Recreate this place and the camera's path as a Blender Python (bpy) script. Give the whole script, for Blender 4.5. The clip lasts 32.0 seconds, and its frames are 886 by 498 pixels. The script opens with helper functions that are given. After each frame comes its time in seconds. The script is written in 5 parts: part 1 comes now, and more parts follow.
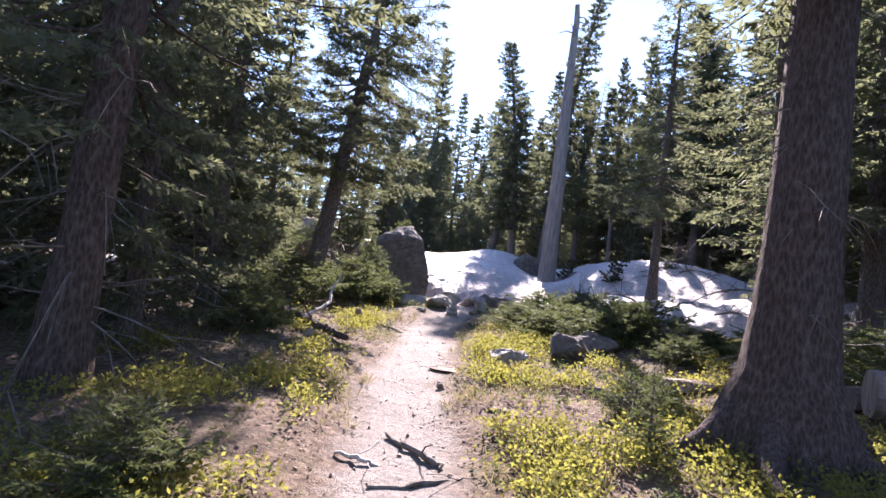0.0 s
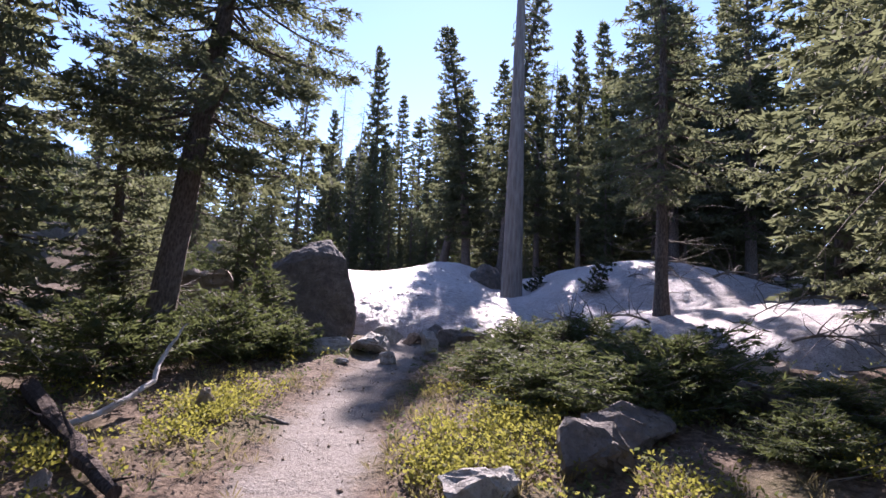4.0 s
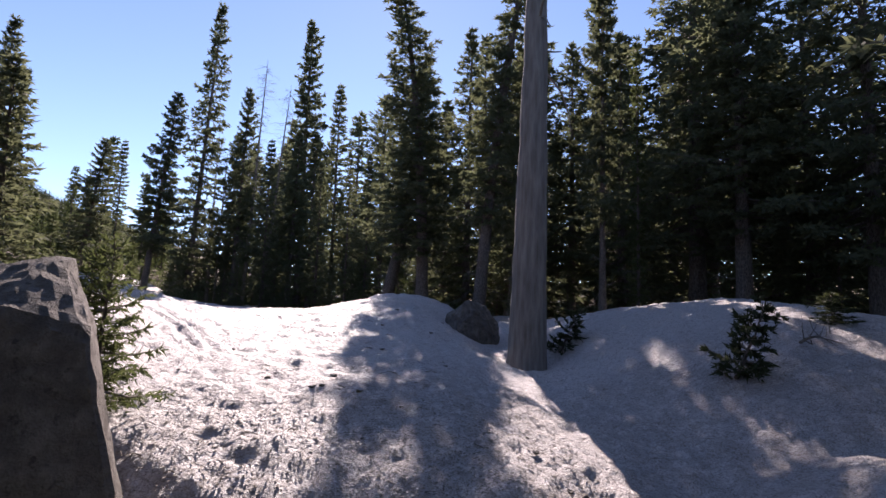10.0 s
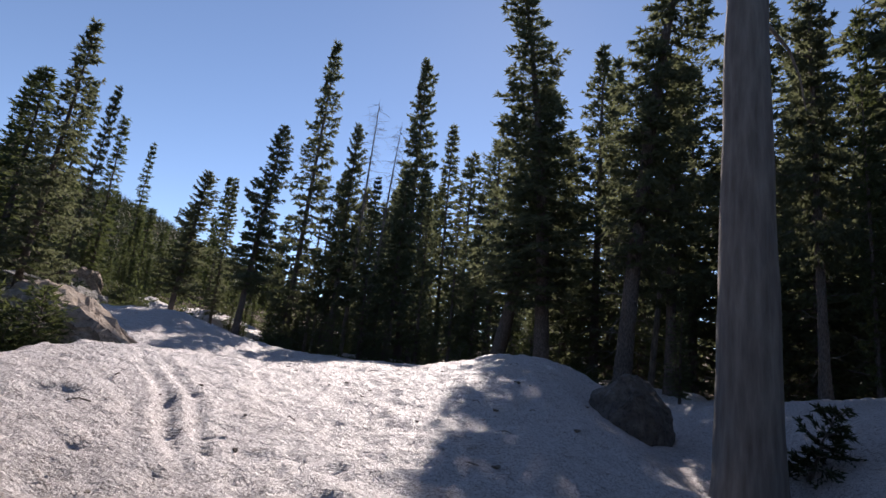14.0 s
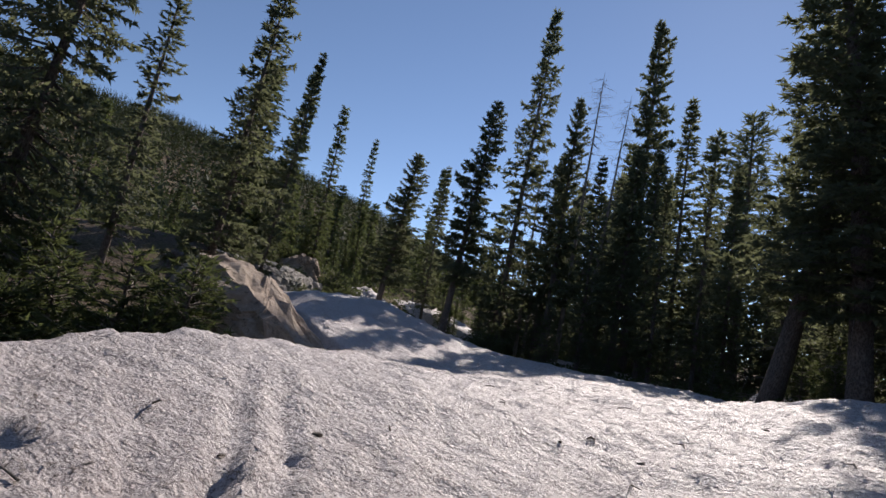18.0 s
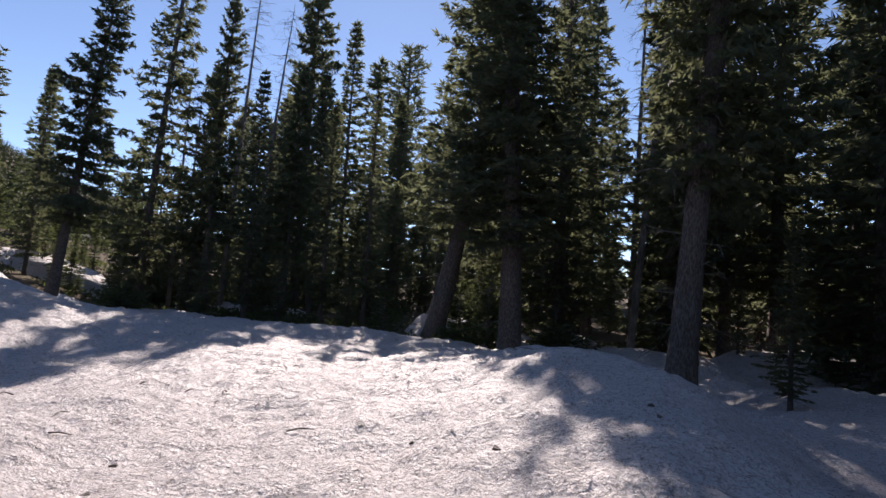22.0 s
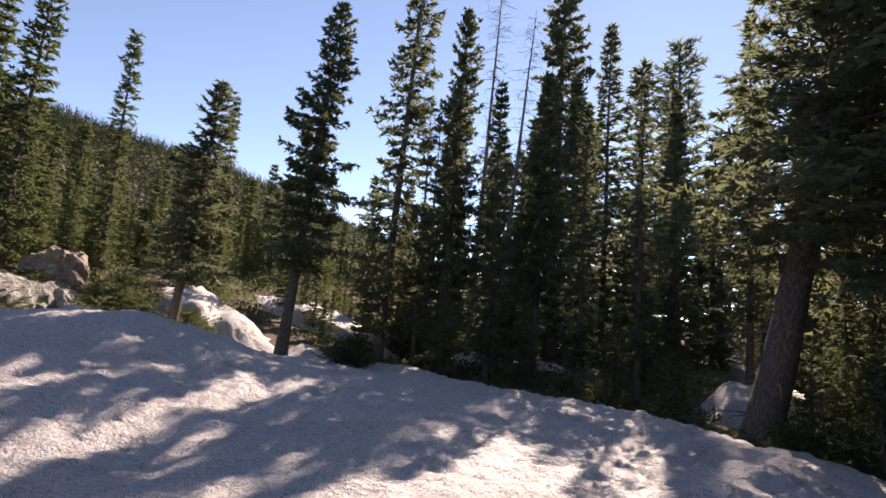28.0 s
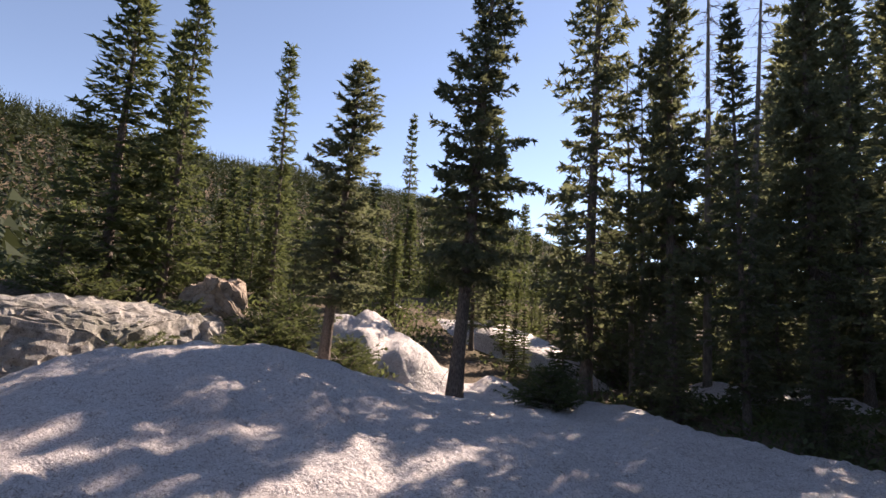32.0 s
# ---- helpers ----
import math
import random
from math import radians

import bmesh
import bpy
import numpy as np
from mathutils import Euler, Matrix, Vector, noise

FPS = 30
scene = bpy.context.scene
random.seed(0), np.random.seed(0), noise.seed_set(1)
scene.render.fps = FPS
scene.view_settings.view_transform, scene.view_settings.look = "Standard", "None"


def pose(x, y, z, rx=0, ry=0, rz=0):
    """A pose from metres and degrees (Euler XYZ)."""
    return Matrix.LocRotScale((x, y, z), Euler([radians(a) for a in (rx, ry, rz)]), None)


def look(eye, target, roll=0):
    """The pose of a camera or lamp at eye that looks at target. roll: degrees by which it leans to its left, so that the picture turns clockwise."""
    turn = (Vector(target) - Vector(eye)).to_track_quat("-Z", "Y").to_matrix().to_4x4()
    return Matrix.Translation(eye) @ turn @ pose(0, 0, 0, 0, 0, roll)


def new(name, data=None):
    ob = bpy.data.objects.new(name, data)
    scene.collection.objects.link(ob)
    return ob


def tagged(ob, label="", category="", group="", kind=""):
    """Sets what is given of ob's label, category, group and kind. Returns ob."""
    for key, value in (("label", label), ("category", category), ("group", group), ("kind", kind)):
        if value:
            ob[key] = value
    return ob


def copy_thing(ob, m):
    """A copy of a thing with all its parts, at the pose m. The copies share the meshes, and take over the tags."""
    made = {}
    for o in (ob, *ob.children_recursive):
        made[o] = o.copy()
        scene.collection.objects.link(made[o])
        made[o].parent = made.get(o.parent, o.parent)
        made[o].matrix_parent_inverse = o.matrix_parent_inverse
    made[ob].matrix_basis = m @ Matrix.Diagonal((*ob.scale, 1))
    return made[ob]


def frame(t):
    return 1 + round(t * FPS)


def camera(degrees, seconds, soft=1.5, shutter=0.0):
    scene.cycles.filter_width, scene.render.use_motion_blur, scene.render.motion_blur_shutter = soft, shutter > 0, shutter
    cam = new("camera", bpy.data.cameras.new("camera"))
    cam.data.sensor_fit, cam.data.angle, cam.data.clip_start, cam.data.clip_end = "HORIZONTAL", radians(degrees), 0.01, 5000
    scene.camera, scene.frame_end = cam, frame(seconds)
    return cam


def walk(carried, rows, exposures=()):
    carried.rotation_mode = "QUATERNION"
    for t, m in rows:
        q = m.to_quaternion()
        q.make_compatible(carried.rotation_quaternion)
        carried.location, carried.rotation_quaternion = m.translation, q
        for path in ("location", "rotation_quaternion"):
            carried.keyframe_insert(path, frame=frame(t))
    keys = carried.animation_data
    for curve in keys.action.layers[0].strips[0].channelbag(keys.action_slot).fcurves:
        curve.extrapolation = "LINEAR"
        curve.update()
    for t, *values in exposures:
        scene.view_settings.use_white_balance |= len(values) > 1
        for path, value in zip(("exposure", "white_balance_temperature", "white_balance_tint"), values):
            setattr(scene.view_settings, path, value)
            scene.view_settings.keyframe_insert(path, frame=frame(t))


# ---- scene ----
cam = camera(77.4, 32.0, soft=1.5)
ROWS = [
    (0, -0.004, -0.080, 1.379, 92.82, -6.22, 0.68),
    (0.5, -0.082, 0.380, 1.473, 93.98, -4.56, -1.05),
    (1, -0.096, 0.955, 1.503, 96.13, 1.69, -4.39),
    (1.5, -0.211, 1.420, 1.533, 94.27, 0.47, -9.15),
    (2, -0.108, 1.816, 1.566, 93.81, 1.90, -12.24),
    (2.5, 0.044, 2.210, 1.602, 94.02, -0.35, -15.12),
    (3, 0.089, 2.786, 1.670, 93.93, -1.38, -14.27),
    (3.5, 0.292, 3.366, 1.649, 93.97, -0.41, -10.54),
    (4, 0.416, 4.052, 1.673, 94.47, -1.56, -3.77),
    (4.5, 0.412, 4.745, 1.677, 93.01, -1.01, -1.11),
    (6.5, -0.221, 7.374, 2.111, 95.29, -2.35, 4.06),
    (7, -0.127, 8.235, 2.157, 93.50, 0.81, -4.98),
    (7.5, 0.270, 8.566, 2.111, 94.19, -3.94, -17.05),
    (8, 0.193, 9.571, 2.205, 94.45, -4.62, -11.77),
    (8.5, 0.190, 10.276, 2.340, 95.74, -1.48, -5.54),
    (9, 0.357, 10.931, 2.403, 96.64, 0.24, -5.53),
    (9.5, 0.430, 11.553, 2.434, 95.40, -0.09, -8.73),
    (10, 0.479, 12.067, 2.449, 96.53, -1.80, -10.41),
    (10.5, 0.590, 12.567, 2.462, 96.82, -2.76, -10.25),
    (11, 0.701, 13.096, 2.539, 94.54, -1.14, -12.66),
    (11.5, 0.690, 13.522, 2.616, 96.78, -3.90, -8.88),
    (12, 0.594, 14.096, 2.650, 96.47, -3.80, -4.39),
    (12.5, 0.502, 14.494, 2.768, 96.79, -7.27, -2.33),
    (13, 0.710, 14.961, 2.846, 98.26, -7.29, 0.97),
    (13.5, 0.761, 15.161, 2.825, 97.09, -6.05, 1.05),
    (14, 0.651, 15.631, 2.689, 101.24, -5.07, 0.55),
    (14.5, 0.728, 15.872, 2.646, 101.40, -5.54, 6.46),
    (16.5, 0.036, 17.564, 2.656, 98.68, -3.02, 3.23),
    (17, -0.036, 18.292, 2.799, 100.89, -6.75, 12.98),
    (17.5, -0.158, 18.566, 2.828, 99.70, -10.15, 20.94),
    (18, -0.211, 18.848, 2.831, 98.64, -9.74, 21.95),
    (18.5, -0.328, 19.124, 2.989, 97.23, -6.61, 15.09),
    (19, -0.464, 19.291, 3.029, 100.35, -2.14, 13.13),
    (19.5, -0.337, 19.503, 3.050, 99.83, -4.15, -3.46),
    (20, -0.347, 19.921, 3.141, 95.66, -4.77, -13.49),
    (20.5, -0.380, 20.167, 3.171, 94.37, -2.55, -17.70),
    (21, -0.356, 20.383, 3.222, 93.30, -0.08, -22.71),
    (21.5, -0.326, 20.625, 3.251, 93.40, -2.42, -23.28),
    (22, -0.390, 21.084, 3.338, 94.99, -3.67, -10.93),
    (22.5, -0.386, 21.385, 3.411, 95.70, -0.14, -10.15),
    (23, -0.259, 21.759, 3.459, 95.64, 1.95, -9.63),
    (23.5, -0.214, 21.961, 3.478, 91.43, -0.15, -8.43),
    (24, -0.217, 22.295, 3.559, 93.52, -1.23, -8.93),
    (24.5, -0.113, 22.660, 3.581, 94.08, -1.98, -9.16),
    (26.5, 0.009, 23.801, 3.598, 97.48, -4.15, -2.08),
    (27, -0.314, 24.736, 3.672, 99.24, -3.80, 7.60),
    (27.5, -0.333, 25.178, 3.672, 99.74, -2.14, 13.32),
    (28, -0.237, 25.536, 3.759, 97.14, -4.05, 16.19),
    (28.5, -0.296, 25.952, 3.799, 96.55, -2.16, 18.05),
    (29, -0.428, 26.433, 3.764, 97.93, -1.56, 22.28),
    (29.5, -0.587, 26.968, 3.715, 100.82, -2.49, 26.08),
    (30, -0.727, 27.300, 3.697, 99.14, -4.35, 28.06),
    (30.5, -0.742, 27.618, 3.763, 99.44, -4.69, 27.13),
    (31, -0.990, 28.285, 3.829, 98.67, -2.68, 34.06),
    (31.5, -1.296, 28.682, 3.836, 99.33, -1.41, 35.87),
    (32, -1.557, 29.026, 3.818, 98.17, -1.86, 37.21),
]
EXPOSURES = [  # seconds, stops, kelvin, tint
    (0.0, 2.35, 6500, 24), (2.0, 1.95, 6450, 23), (4.0, 1.75, 6400, 25), (8.0, 1.45, 6600, 25), (10.0, 1.1, 6900, 21), (13.0, 0.7, 6850, 16), (16.5, 0.32, 6800, 12),
    (19.0, 0.3, 6800, 12), (21.0, 0.65, 6850, 15), (24.0, 0.75, 6900, 17), (27.0, 1.15, 7800, 19), (32.0, 1.35, 8100, 19)]
walk(cam, [(t, pose(x, y, z, rx, ry, rz)) for t, x, y, z, rx, ry, rz in ROWS], EXPOSURES)

# ---- light ----
SUN_EL, SUN_AZ = 34.5, 5.3  # degrees; the azimuth is east of +y
world = bpy.data.worlds.new("world")
scene.world = world
world.use_nodes = True
wn = world.node_tree.nodes
sky = wn.new("ShaderNodeTexSky")
sky.sky_type = "NISHITA"
sky.sun_disc = False
sky.sun_elevation, sky.sun_rotation = radians(SUN_EL), radians(SUN_AZ)
sky.altitude, sky.air_density, sky.dust_density, sky.ozone_density = 3000, 0.9, 0.2, 2.0
wn["Background"].inputs["Strength"].default_value = 0.118
world.node_tree.links.new(sky.outputs[0], wn["Background"].inputs["Color"])
sun_data = bpy.data.lights.new("sun", "SUN")
sun_data.energy, sun_data.angle, sun_data.color = 4.8, radians(0.53), (1.0, 0.92, 0.88)
sun = new("sun", sun_data)
se, sa = radians(SUN_EL), radians(SUN_AZ)
SUN_WAY = Vector((math.sin(sa) * math.cos(se), math.cos(sa) * math.cos(se), math.sin(se)))
sun.matrix_world = look(SUN_WAY * 60, (0, 0, 0))


# ---- materials ----
def material(name, rough=0.8, spec=0.3):
    m = bpy.data.materials.new(name)
    m.use_nodes = True
    b = m.node_tree.nodes["Principled BSDF"]
    b.inputs["Roughness"].default_value = rough
    b.inputs["Specular IOR Level"].default_value = spec
    return m, m.node_tree, b


def node(nt, kind, **values):
    n = nt.nodes.new(kind)
    for key, v in values.items():
        n.inputs[key.replace("_", " ")].default_value = v
    return n


def coords(nt, which="Object"):
    return nt.nodes.new("ShaderNodeTexCoord").outputs[which]


def noise_tex(nt, vec, scale, detail=4.0, rough=0.55):
    n = node(nt, "ShaderNodeTexNoise", Scale=scale, Detail=detail, Roughness=rough)
    nt.links.new(vec, n.inputs["Vector"])
    return n.outputs["Fac"]


def ramp(nt, fac, stops):
    r = nt.nodes.new("ShaderNodeValToRGB")
    e = r.color_ramp.elements
    while len(e) < len(stops):
        e.new(0.5)
    for el, (p, c) in zip(e, stops):
        el.position, el.color = p, (*c, 1)
    nt.links.new(fac, r.inputs["Fac"])
    return r.outputs["Color"]


def mix(nt, fac, a, b, mode="MIX"):
    n = nt.nodes.new("ShaderNodeMix")
    n.data_type, n.blend_type = "RGBA", mode
    for sock, v in ((n.inputs[0], fac), (n.inputs[6], a), (n.inputs[7], b)):
        if isinstance(v, (int, float)):
            sock.default_value = v
        elif isinstance(v, tuple):
            sock.default_value = (*v, 1)
        else:
            nt.links.new(v, sock)
    return n.outputs[2]


def maths(nt, op, a, b=0.0, clamp=False):
    n = nt.nodes.new("ShaderNodeMath")
    n.operation, n.use_clamp = op, clamp
    for sock, v in ((n.inputs[0], a), (n.inputs[1], b)):
        if isinstance(v, (int, float)):
            sock.default_value = v
        else:
            nt.links.new(v, sock)
    return n.outputs[0]


def bump(nt, b, height, strength, distance=0.02):
    n = node(nt, "ShaderNodeBump", Strength=strength, Distance=distance)
    nt.links.new(height, n.inputs["Height"])
    nt.links.new(n.outputs["Normal"], b.inputs["Normal"])


def geo(nt, which):
    return nt.nodes.new("ShaderNodeNewGeometry").outputs[which]


def obj_random(nt):
    return nt.nodes.new("ShaderNodeObjectInfo").outputs["Random"]


def leaf_material(name, dark, light, glow, share=0.35, rough=0.7):
    """Needles and leaves: diffuse with some light let through, varied by island and by object."""
    m, nt, b = material(name, rough, 0.16)
    isl = geo(nt, "Random Per Island")
    v = noise_tex(nt, coords(nt), 1.3, 3)
    f = maths(nt, "ADD", maths(nt, "MULTIPLY", isl, 0.55), maths(nt, "MULTIPLY", v, 0.6))
    f = maths(nt, "ADD", f, maths(nt, "MULTIPLY", obj_random(nt), 0.3))
    col = ramp(nt, f, [(0.3, dark), (1.0, light)])
    nt.links.new(col, b.inputs["Base Color"])
    tr = nt.nodes.new("ShaderNodeBsdfTranslucent")
    nt.links.new(mix(nt, 0.55, col, glow), tr.inputs["Color"])
    ms = nt.nodes.new("ShaderNodeMixShader")
    ms.inputs[0].default_value = share
    out = nt.nodes["Material Output"]
    nt.links.new(b.outputs[0], ms.inputs[1])
    nt.links.new(tr.outputs[0], ms.inputs[2])
    nt.links.new(ms.outputs[0], out.inputs["Surface"])
    return m


def rock_material(name, dark, mid, light, lichen=(0.16, 0.17, 0.10)):
    m, nt, b = material(name, 0.88, 0.2)
    c = coords(nt)
    big, fine, speck = noise_tex(nt, c, 1.3, 5, 0.6), noise_tex(nt, c, 7, 7, 0.7), noise_tex(nt, c, 75, 2, 0.6)
    col = ramp(nt, fine, [(0.32, dark), (0.5, mid), (0.66, light)])
    col = mix(nt, maths(nt, "MULTIPLY", maths(nt, "SUBTRACT", big, 0.52, True), 3.0, True), col, lichen)
    spots = noise_tex(nt, c, 16, 4, 0.6)
    col = mix(nt, maths(nt, "MULTIPLY", maths(nt, "SUBTRACT", spots, 0.58, True), 9, True), col, (0.05, 0.047, 0.045))
    col = mix(nt, maths(nt, "MULTIPLY", maths(nt, "SUBTRACT", speck, 0.55, True), 3, True), col, (0.06, 0.055, 0.052))
    col = mix(nt, 0.25, col, ramp(nt, obj_random(nt), [(0, dark), (1, light)]))
    v = nt.nodes.new("ShaderNodeTexVoronoi")
    v.feature = "DISTANCE_TO_EDGE"
    v.inputs["Scale"].default_value = 2.3
    warp = nt.nodes.new("ShaderNodeVectorMath")
    warp.operation = "ADD"
    wn_ = node(nt, "ShaderNodeTexNoise", Scale=3.0, Detail=4.0)
    nt.links.new(c, wn_.inputs["Vector"])
    nt.links.new(c, warp.inputs[0])
    nt.links.new(wn_.outputs["Color"], warp.inputs[1])
    nt.links.new(warp.outputs[0], v.inputs["Vector"])
    crack = maths(nt, "MULTIPLY", v.outputs["Distance"], 22, True)
    col = mix(nt, maths(nt, "MULTIPLY", maths(nt, "SUBTRACT", 1.0, crack), 0.10), col, dark)
    nt.links.new(col, b.inputs["Base Color"])
    h = maths(nt, "ADD", maths(nt, "MULTIPLY", fine, 1.4), maths(nt, "ADD", maths(nt, "MULTIPLY", speck, 0.22), maths(nt, "MULTIPLY", crack, 0.10)))
    bump(nt, b, h, 0.9, 0.045)
    return m


def bark_material(name, dark, light, lift, sx=9.0, sz=2.0, deep=0.9):
    m, nt, b = material(name, 0.9, 0.2)
    mp = nt.nodes.new("ShaderNodeMapping")
    mp.inputs["Scale"].default_value = (sx, sx, sz)
    nt.links.new(coords(nt), mp.inputs["Vector"])
    v = nt.nodes.new("ShaderNodeTexVoronoi")
    v.inputs["Scale"].default_value = 1.6
    nt.links.new(mp.outputs[0], v.inputs["Vector"])
    fine = noise_tex(nt, mp.outputs[0], 3.5, 6, 0.65)
    f = maths(nt, "MULTIPLY", maths(nt, "ADD", maths(nt, "MULTIPLY", v.outputs["Distance"], 0.8), maths(nt, "MULTIPLY", fine, 1.2)), 0.6)
    col = ramp(nt, f, [(0.2, dark), (0.55, light), (0.9, lift)])
    nt.links.new(col, b.inputs["Base Color"])
    bump(nt, b, f, deep, 0.03)
    return m


M_NEEDLE = leaf_material("needle_dark", (0.058, 0.068, 0.047), (0.118, 0.133, 0.080), (0.27, 0.295, 0.145), 0.45)
M_NEEDLE_Y = leaf_material("needle_sunlit", (0.036, 0.048, 0.026), (0.092, 0.112, 0.050), (0.21, 0.25, 0.085), 0.36)
M_NEEDLE_FAR = leaf_material("needle_far", (0.022, 0.029, 0.018), (0.058, 0.068, 0.034), (0.13, 0.15, 0.06), 0.28)
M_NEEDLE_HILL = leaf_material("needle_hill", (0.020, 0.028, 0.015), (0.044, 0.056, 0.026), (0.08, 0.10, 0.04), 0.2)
M_SHRUB = leaf_material("shrub_leaf", (0.085, 0.092, 0.026), (0.25, 0.25, 0.07), (0.47, 0.45, 0.09), 0.42)
M_GRASS = leaf_material("dry_grass", (0.11, 0.095, 0.05), (0.26, 0.215, 0.115), (0.36, 0.32, 0.14), 0.38)
M_ROCK = rock_material("granite", (0.17, 0.155, 0.14), (0.36, 0.34, 0.315), (0.52, 0.50, 0.465))
# darker granite copy: shade of the shadowed rocks is put into its colour
M_ROCK_D = rock_material("granite_dark_shaded", (0.085, 0.075, 0.068), (0.17, 0.15, 0.135), (0.28, 0.25, 0.225), (0.12, 0.11, 0.075))
M_ROCK_W = rock_material("granite_warm", (0.20, 0.15, 0.115), (0.38, 0.30, 0.235), (0.52, 0.44, 0.365), (0.2, 0.185, 0.13))
M_BARK = bark_material("bark_spruce", (0.035, 0.028, 0.024), (0.12, 0.098, 0.085), (0.24, 0.205, 0.18), 20, 8)
M_BARK_R = bark_material("bark_ruddy", (0.028, 0.021, 0.018), (0.085, 0.062, 0.053), (0.19, 0.15, 0.13), 22, 7)
M_SNAG = bark_material("dead_wood", (0.12, 0.103, 0.092), (0.205, 0.182, 0.165), (0.30, 0.275, 0.25), 8, 1.1, 0.35)
M_TWIG = bark_material("dead_twig", (0.06, 0.05, 0.045), (0.17, 0.15, 0.13), (0.30, 0.27, 0.24), 6, 2)


# ---- geometry helpers ----
def lattice(ix, iy, seed):
    h = (ix.astype(np.int64) * 374761393 + iy.astype(np.int64) * 668265263 + seed * 974634777) & 0xFFFFFFFF
    h = ((h ^ (h >> 13)) * 1274126177) & 0xFFFFFFFF
    return ((h ^ (h >> 16)) & 0xFFFFFF) / float(0xFFFFFF)


def vnoise(x, y, seed=0):
    """Smooth value noise in 0..1 over arrays."""
    x, y = np.asarray(x, float), np.asarray(y, float)
    ix, iy = np.floor(x), np.floor(y)
    u, v = x - ix, y - iy
    u, v = u * u * u * (u * (u * 6 - 15) + 10), v * v * v * (v * (v * 6 - 15) + 10)
    a, b = lattice(ix, iy, seed), lattice(ix + 1, iy, seed)
    c, d = lattice(ix, iy + 1, seed), lattice(ix + 1, iy + 1, seed)
    return (a * (1 - u) + b * u) * (1 - v) + (c * (1 - u) + d * u) * v


def fbm(x, y, seed=0, octaves=3):
    total, amp, norm = 0.0, 1.0, 0.0
    for k in range(octaves):
        total = total + amp * vnoise(x * 2**k + 17.3 * k, y * 2**k - 9.1 * k, seed + k)
        norm += amp
        amp *= 0.5
    return total / norm


def smooth(a, b, x):
    s = np.clip((x - a) / (b - a), 0, 1)
    return s * s * (3 - 2 * s)


def bell(x, sx, y, sy):
    return np.exp(-((x / sx) ** 2) - (y / sy) ** 2)


def mesh_of(name, verts, faces, mat, shade=False):
    me = bpy.data.meshes.new(name)
    verts = np.asarray(verts, np.float32).reshape(-1, 3)
    if isinstance(faces, np.ndarray):
        n, k = faces.shape
        me.vertices.add(len(verts))
        me.vertices.foreach_set("co", verts.ravel())
        me.loops.add(n * k)
        me.loops.foreach_set("vertex_index", faces.astype(np.int32).ravel())
        me.polygons.add(n)
        me.polygons.foreach_set("loop_start", np.arange(0, n * k, k, dtype=np.int32))
        me.update(calc_edges=True)
    else:
        me.from_pydata(verts.tolist(), [], faces)
    if shade:
        me.polygons.foreach_set("use_smooth", np.ones(len(me.polygons), bool))
    me.materials.append(mat)
    return me


def part(name, me, parent, label=""):
    ob = new(name, me)
    ob.parent = parent
    return tagged(ob, label)


def grid_faces(nu, nv):
    i = np.arange(nu * nv).reshape(nu, nv)
    return np.stack([i[:-1, :-1], i[1:, :-1], i[1:, 1:], i[:-1, 1:]], -1).reshape(-1, 4)


class Soup:
    """Gathers many small meshes of one material into one."""

    def __init__(self):
        self.v, self.f, self.n = [], [], 0

    def add(self, verts, faces):
        verts = np.asarray(verts, float).reshape(-1, 3)
        self.v.append(verts)
        self.f.append(np.asarray(faces) + self.n)
        self.n += len(verts)

    def mesh(self, name, mat, shade=False):
        return mesh_of(name, np.concatenate(self.v), np.concatenate(self.f), mat, shade)


def tube(points, radii, sides=6, lump=0.0, rng=None):
    """A bent tapered tube of quads; its end closes to a small ring."""
    p = np.asarray(points, float)
    r = np.asarray(radii, float)
    d = np.gradient(p, axis=0)
    d /= np.linalg.norm(d, axis=1)[:, None] + 1e-9
    ref = np.array([1.0, 0.0, 0.0]) if abs(d[0, 2]) > 0.7 else np.array([0.0, 0.0, 1.0])
    a = np.cross(d, ref)
    a /= np.linalg.norm(a, axis=1)[:, None] + 1e-9
    b = np.cross(d, a)
    th = np.linspace(0, 2 * np.pi, sides, endpoint=False)
    rr = r[:, None] * (1 + (lump * (rng.random((len(p), sides)) - 0.5) if rng is not None else 0))
    v = p[:, None] + rr[..., None] * (np.cos(th)[None, :, None] * a[:, None] + np.sin(th)[None, :, None] * b[:, None])
    i = np.arange(len(p) * sides).reshape(len(p), sides)
    j = np.roll(i, -1, 1)
    f = np.stack([i[:-1], j[:-1], j[1:], i[1:]], -1).reshape(-1, 4)
    return v.reshape(-1, 3), f


# ---- ground ----
def track_x(y):
    """Centre line of the trodden path."""
    return np.interp(y, [-20, 0, 3.7, 5.6, 7.5, 8.3, 10.2, 12.2, 14, 16], [-0.6, -0.1, -0.22, -0.34, -0.42, -0.34, -0.30, -0.05, 0.3, 0.6])


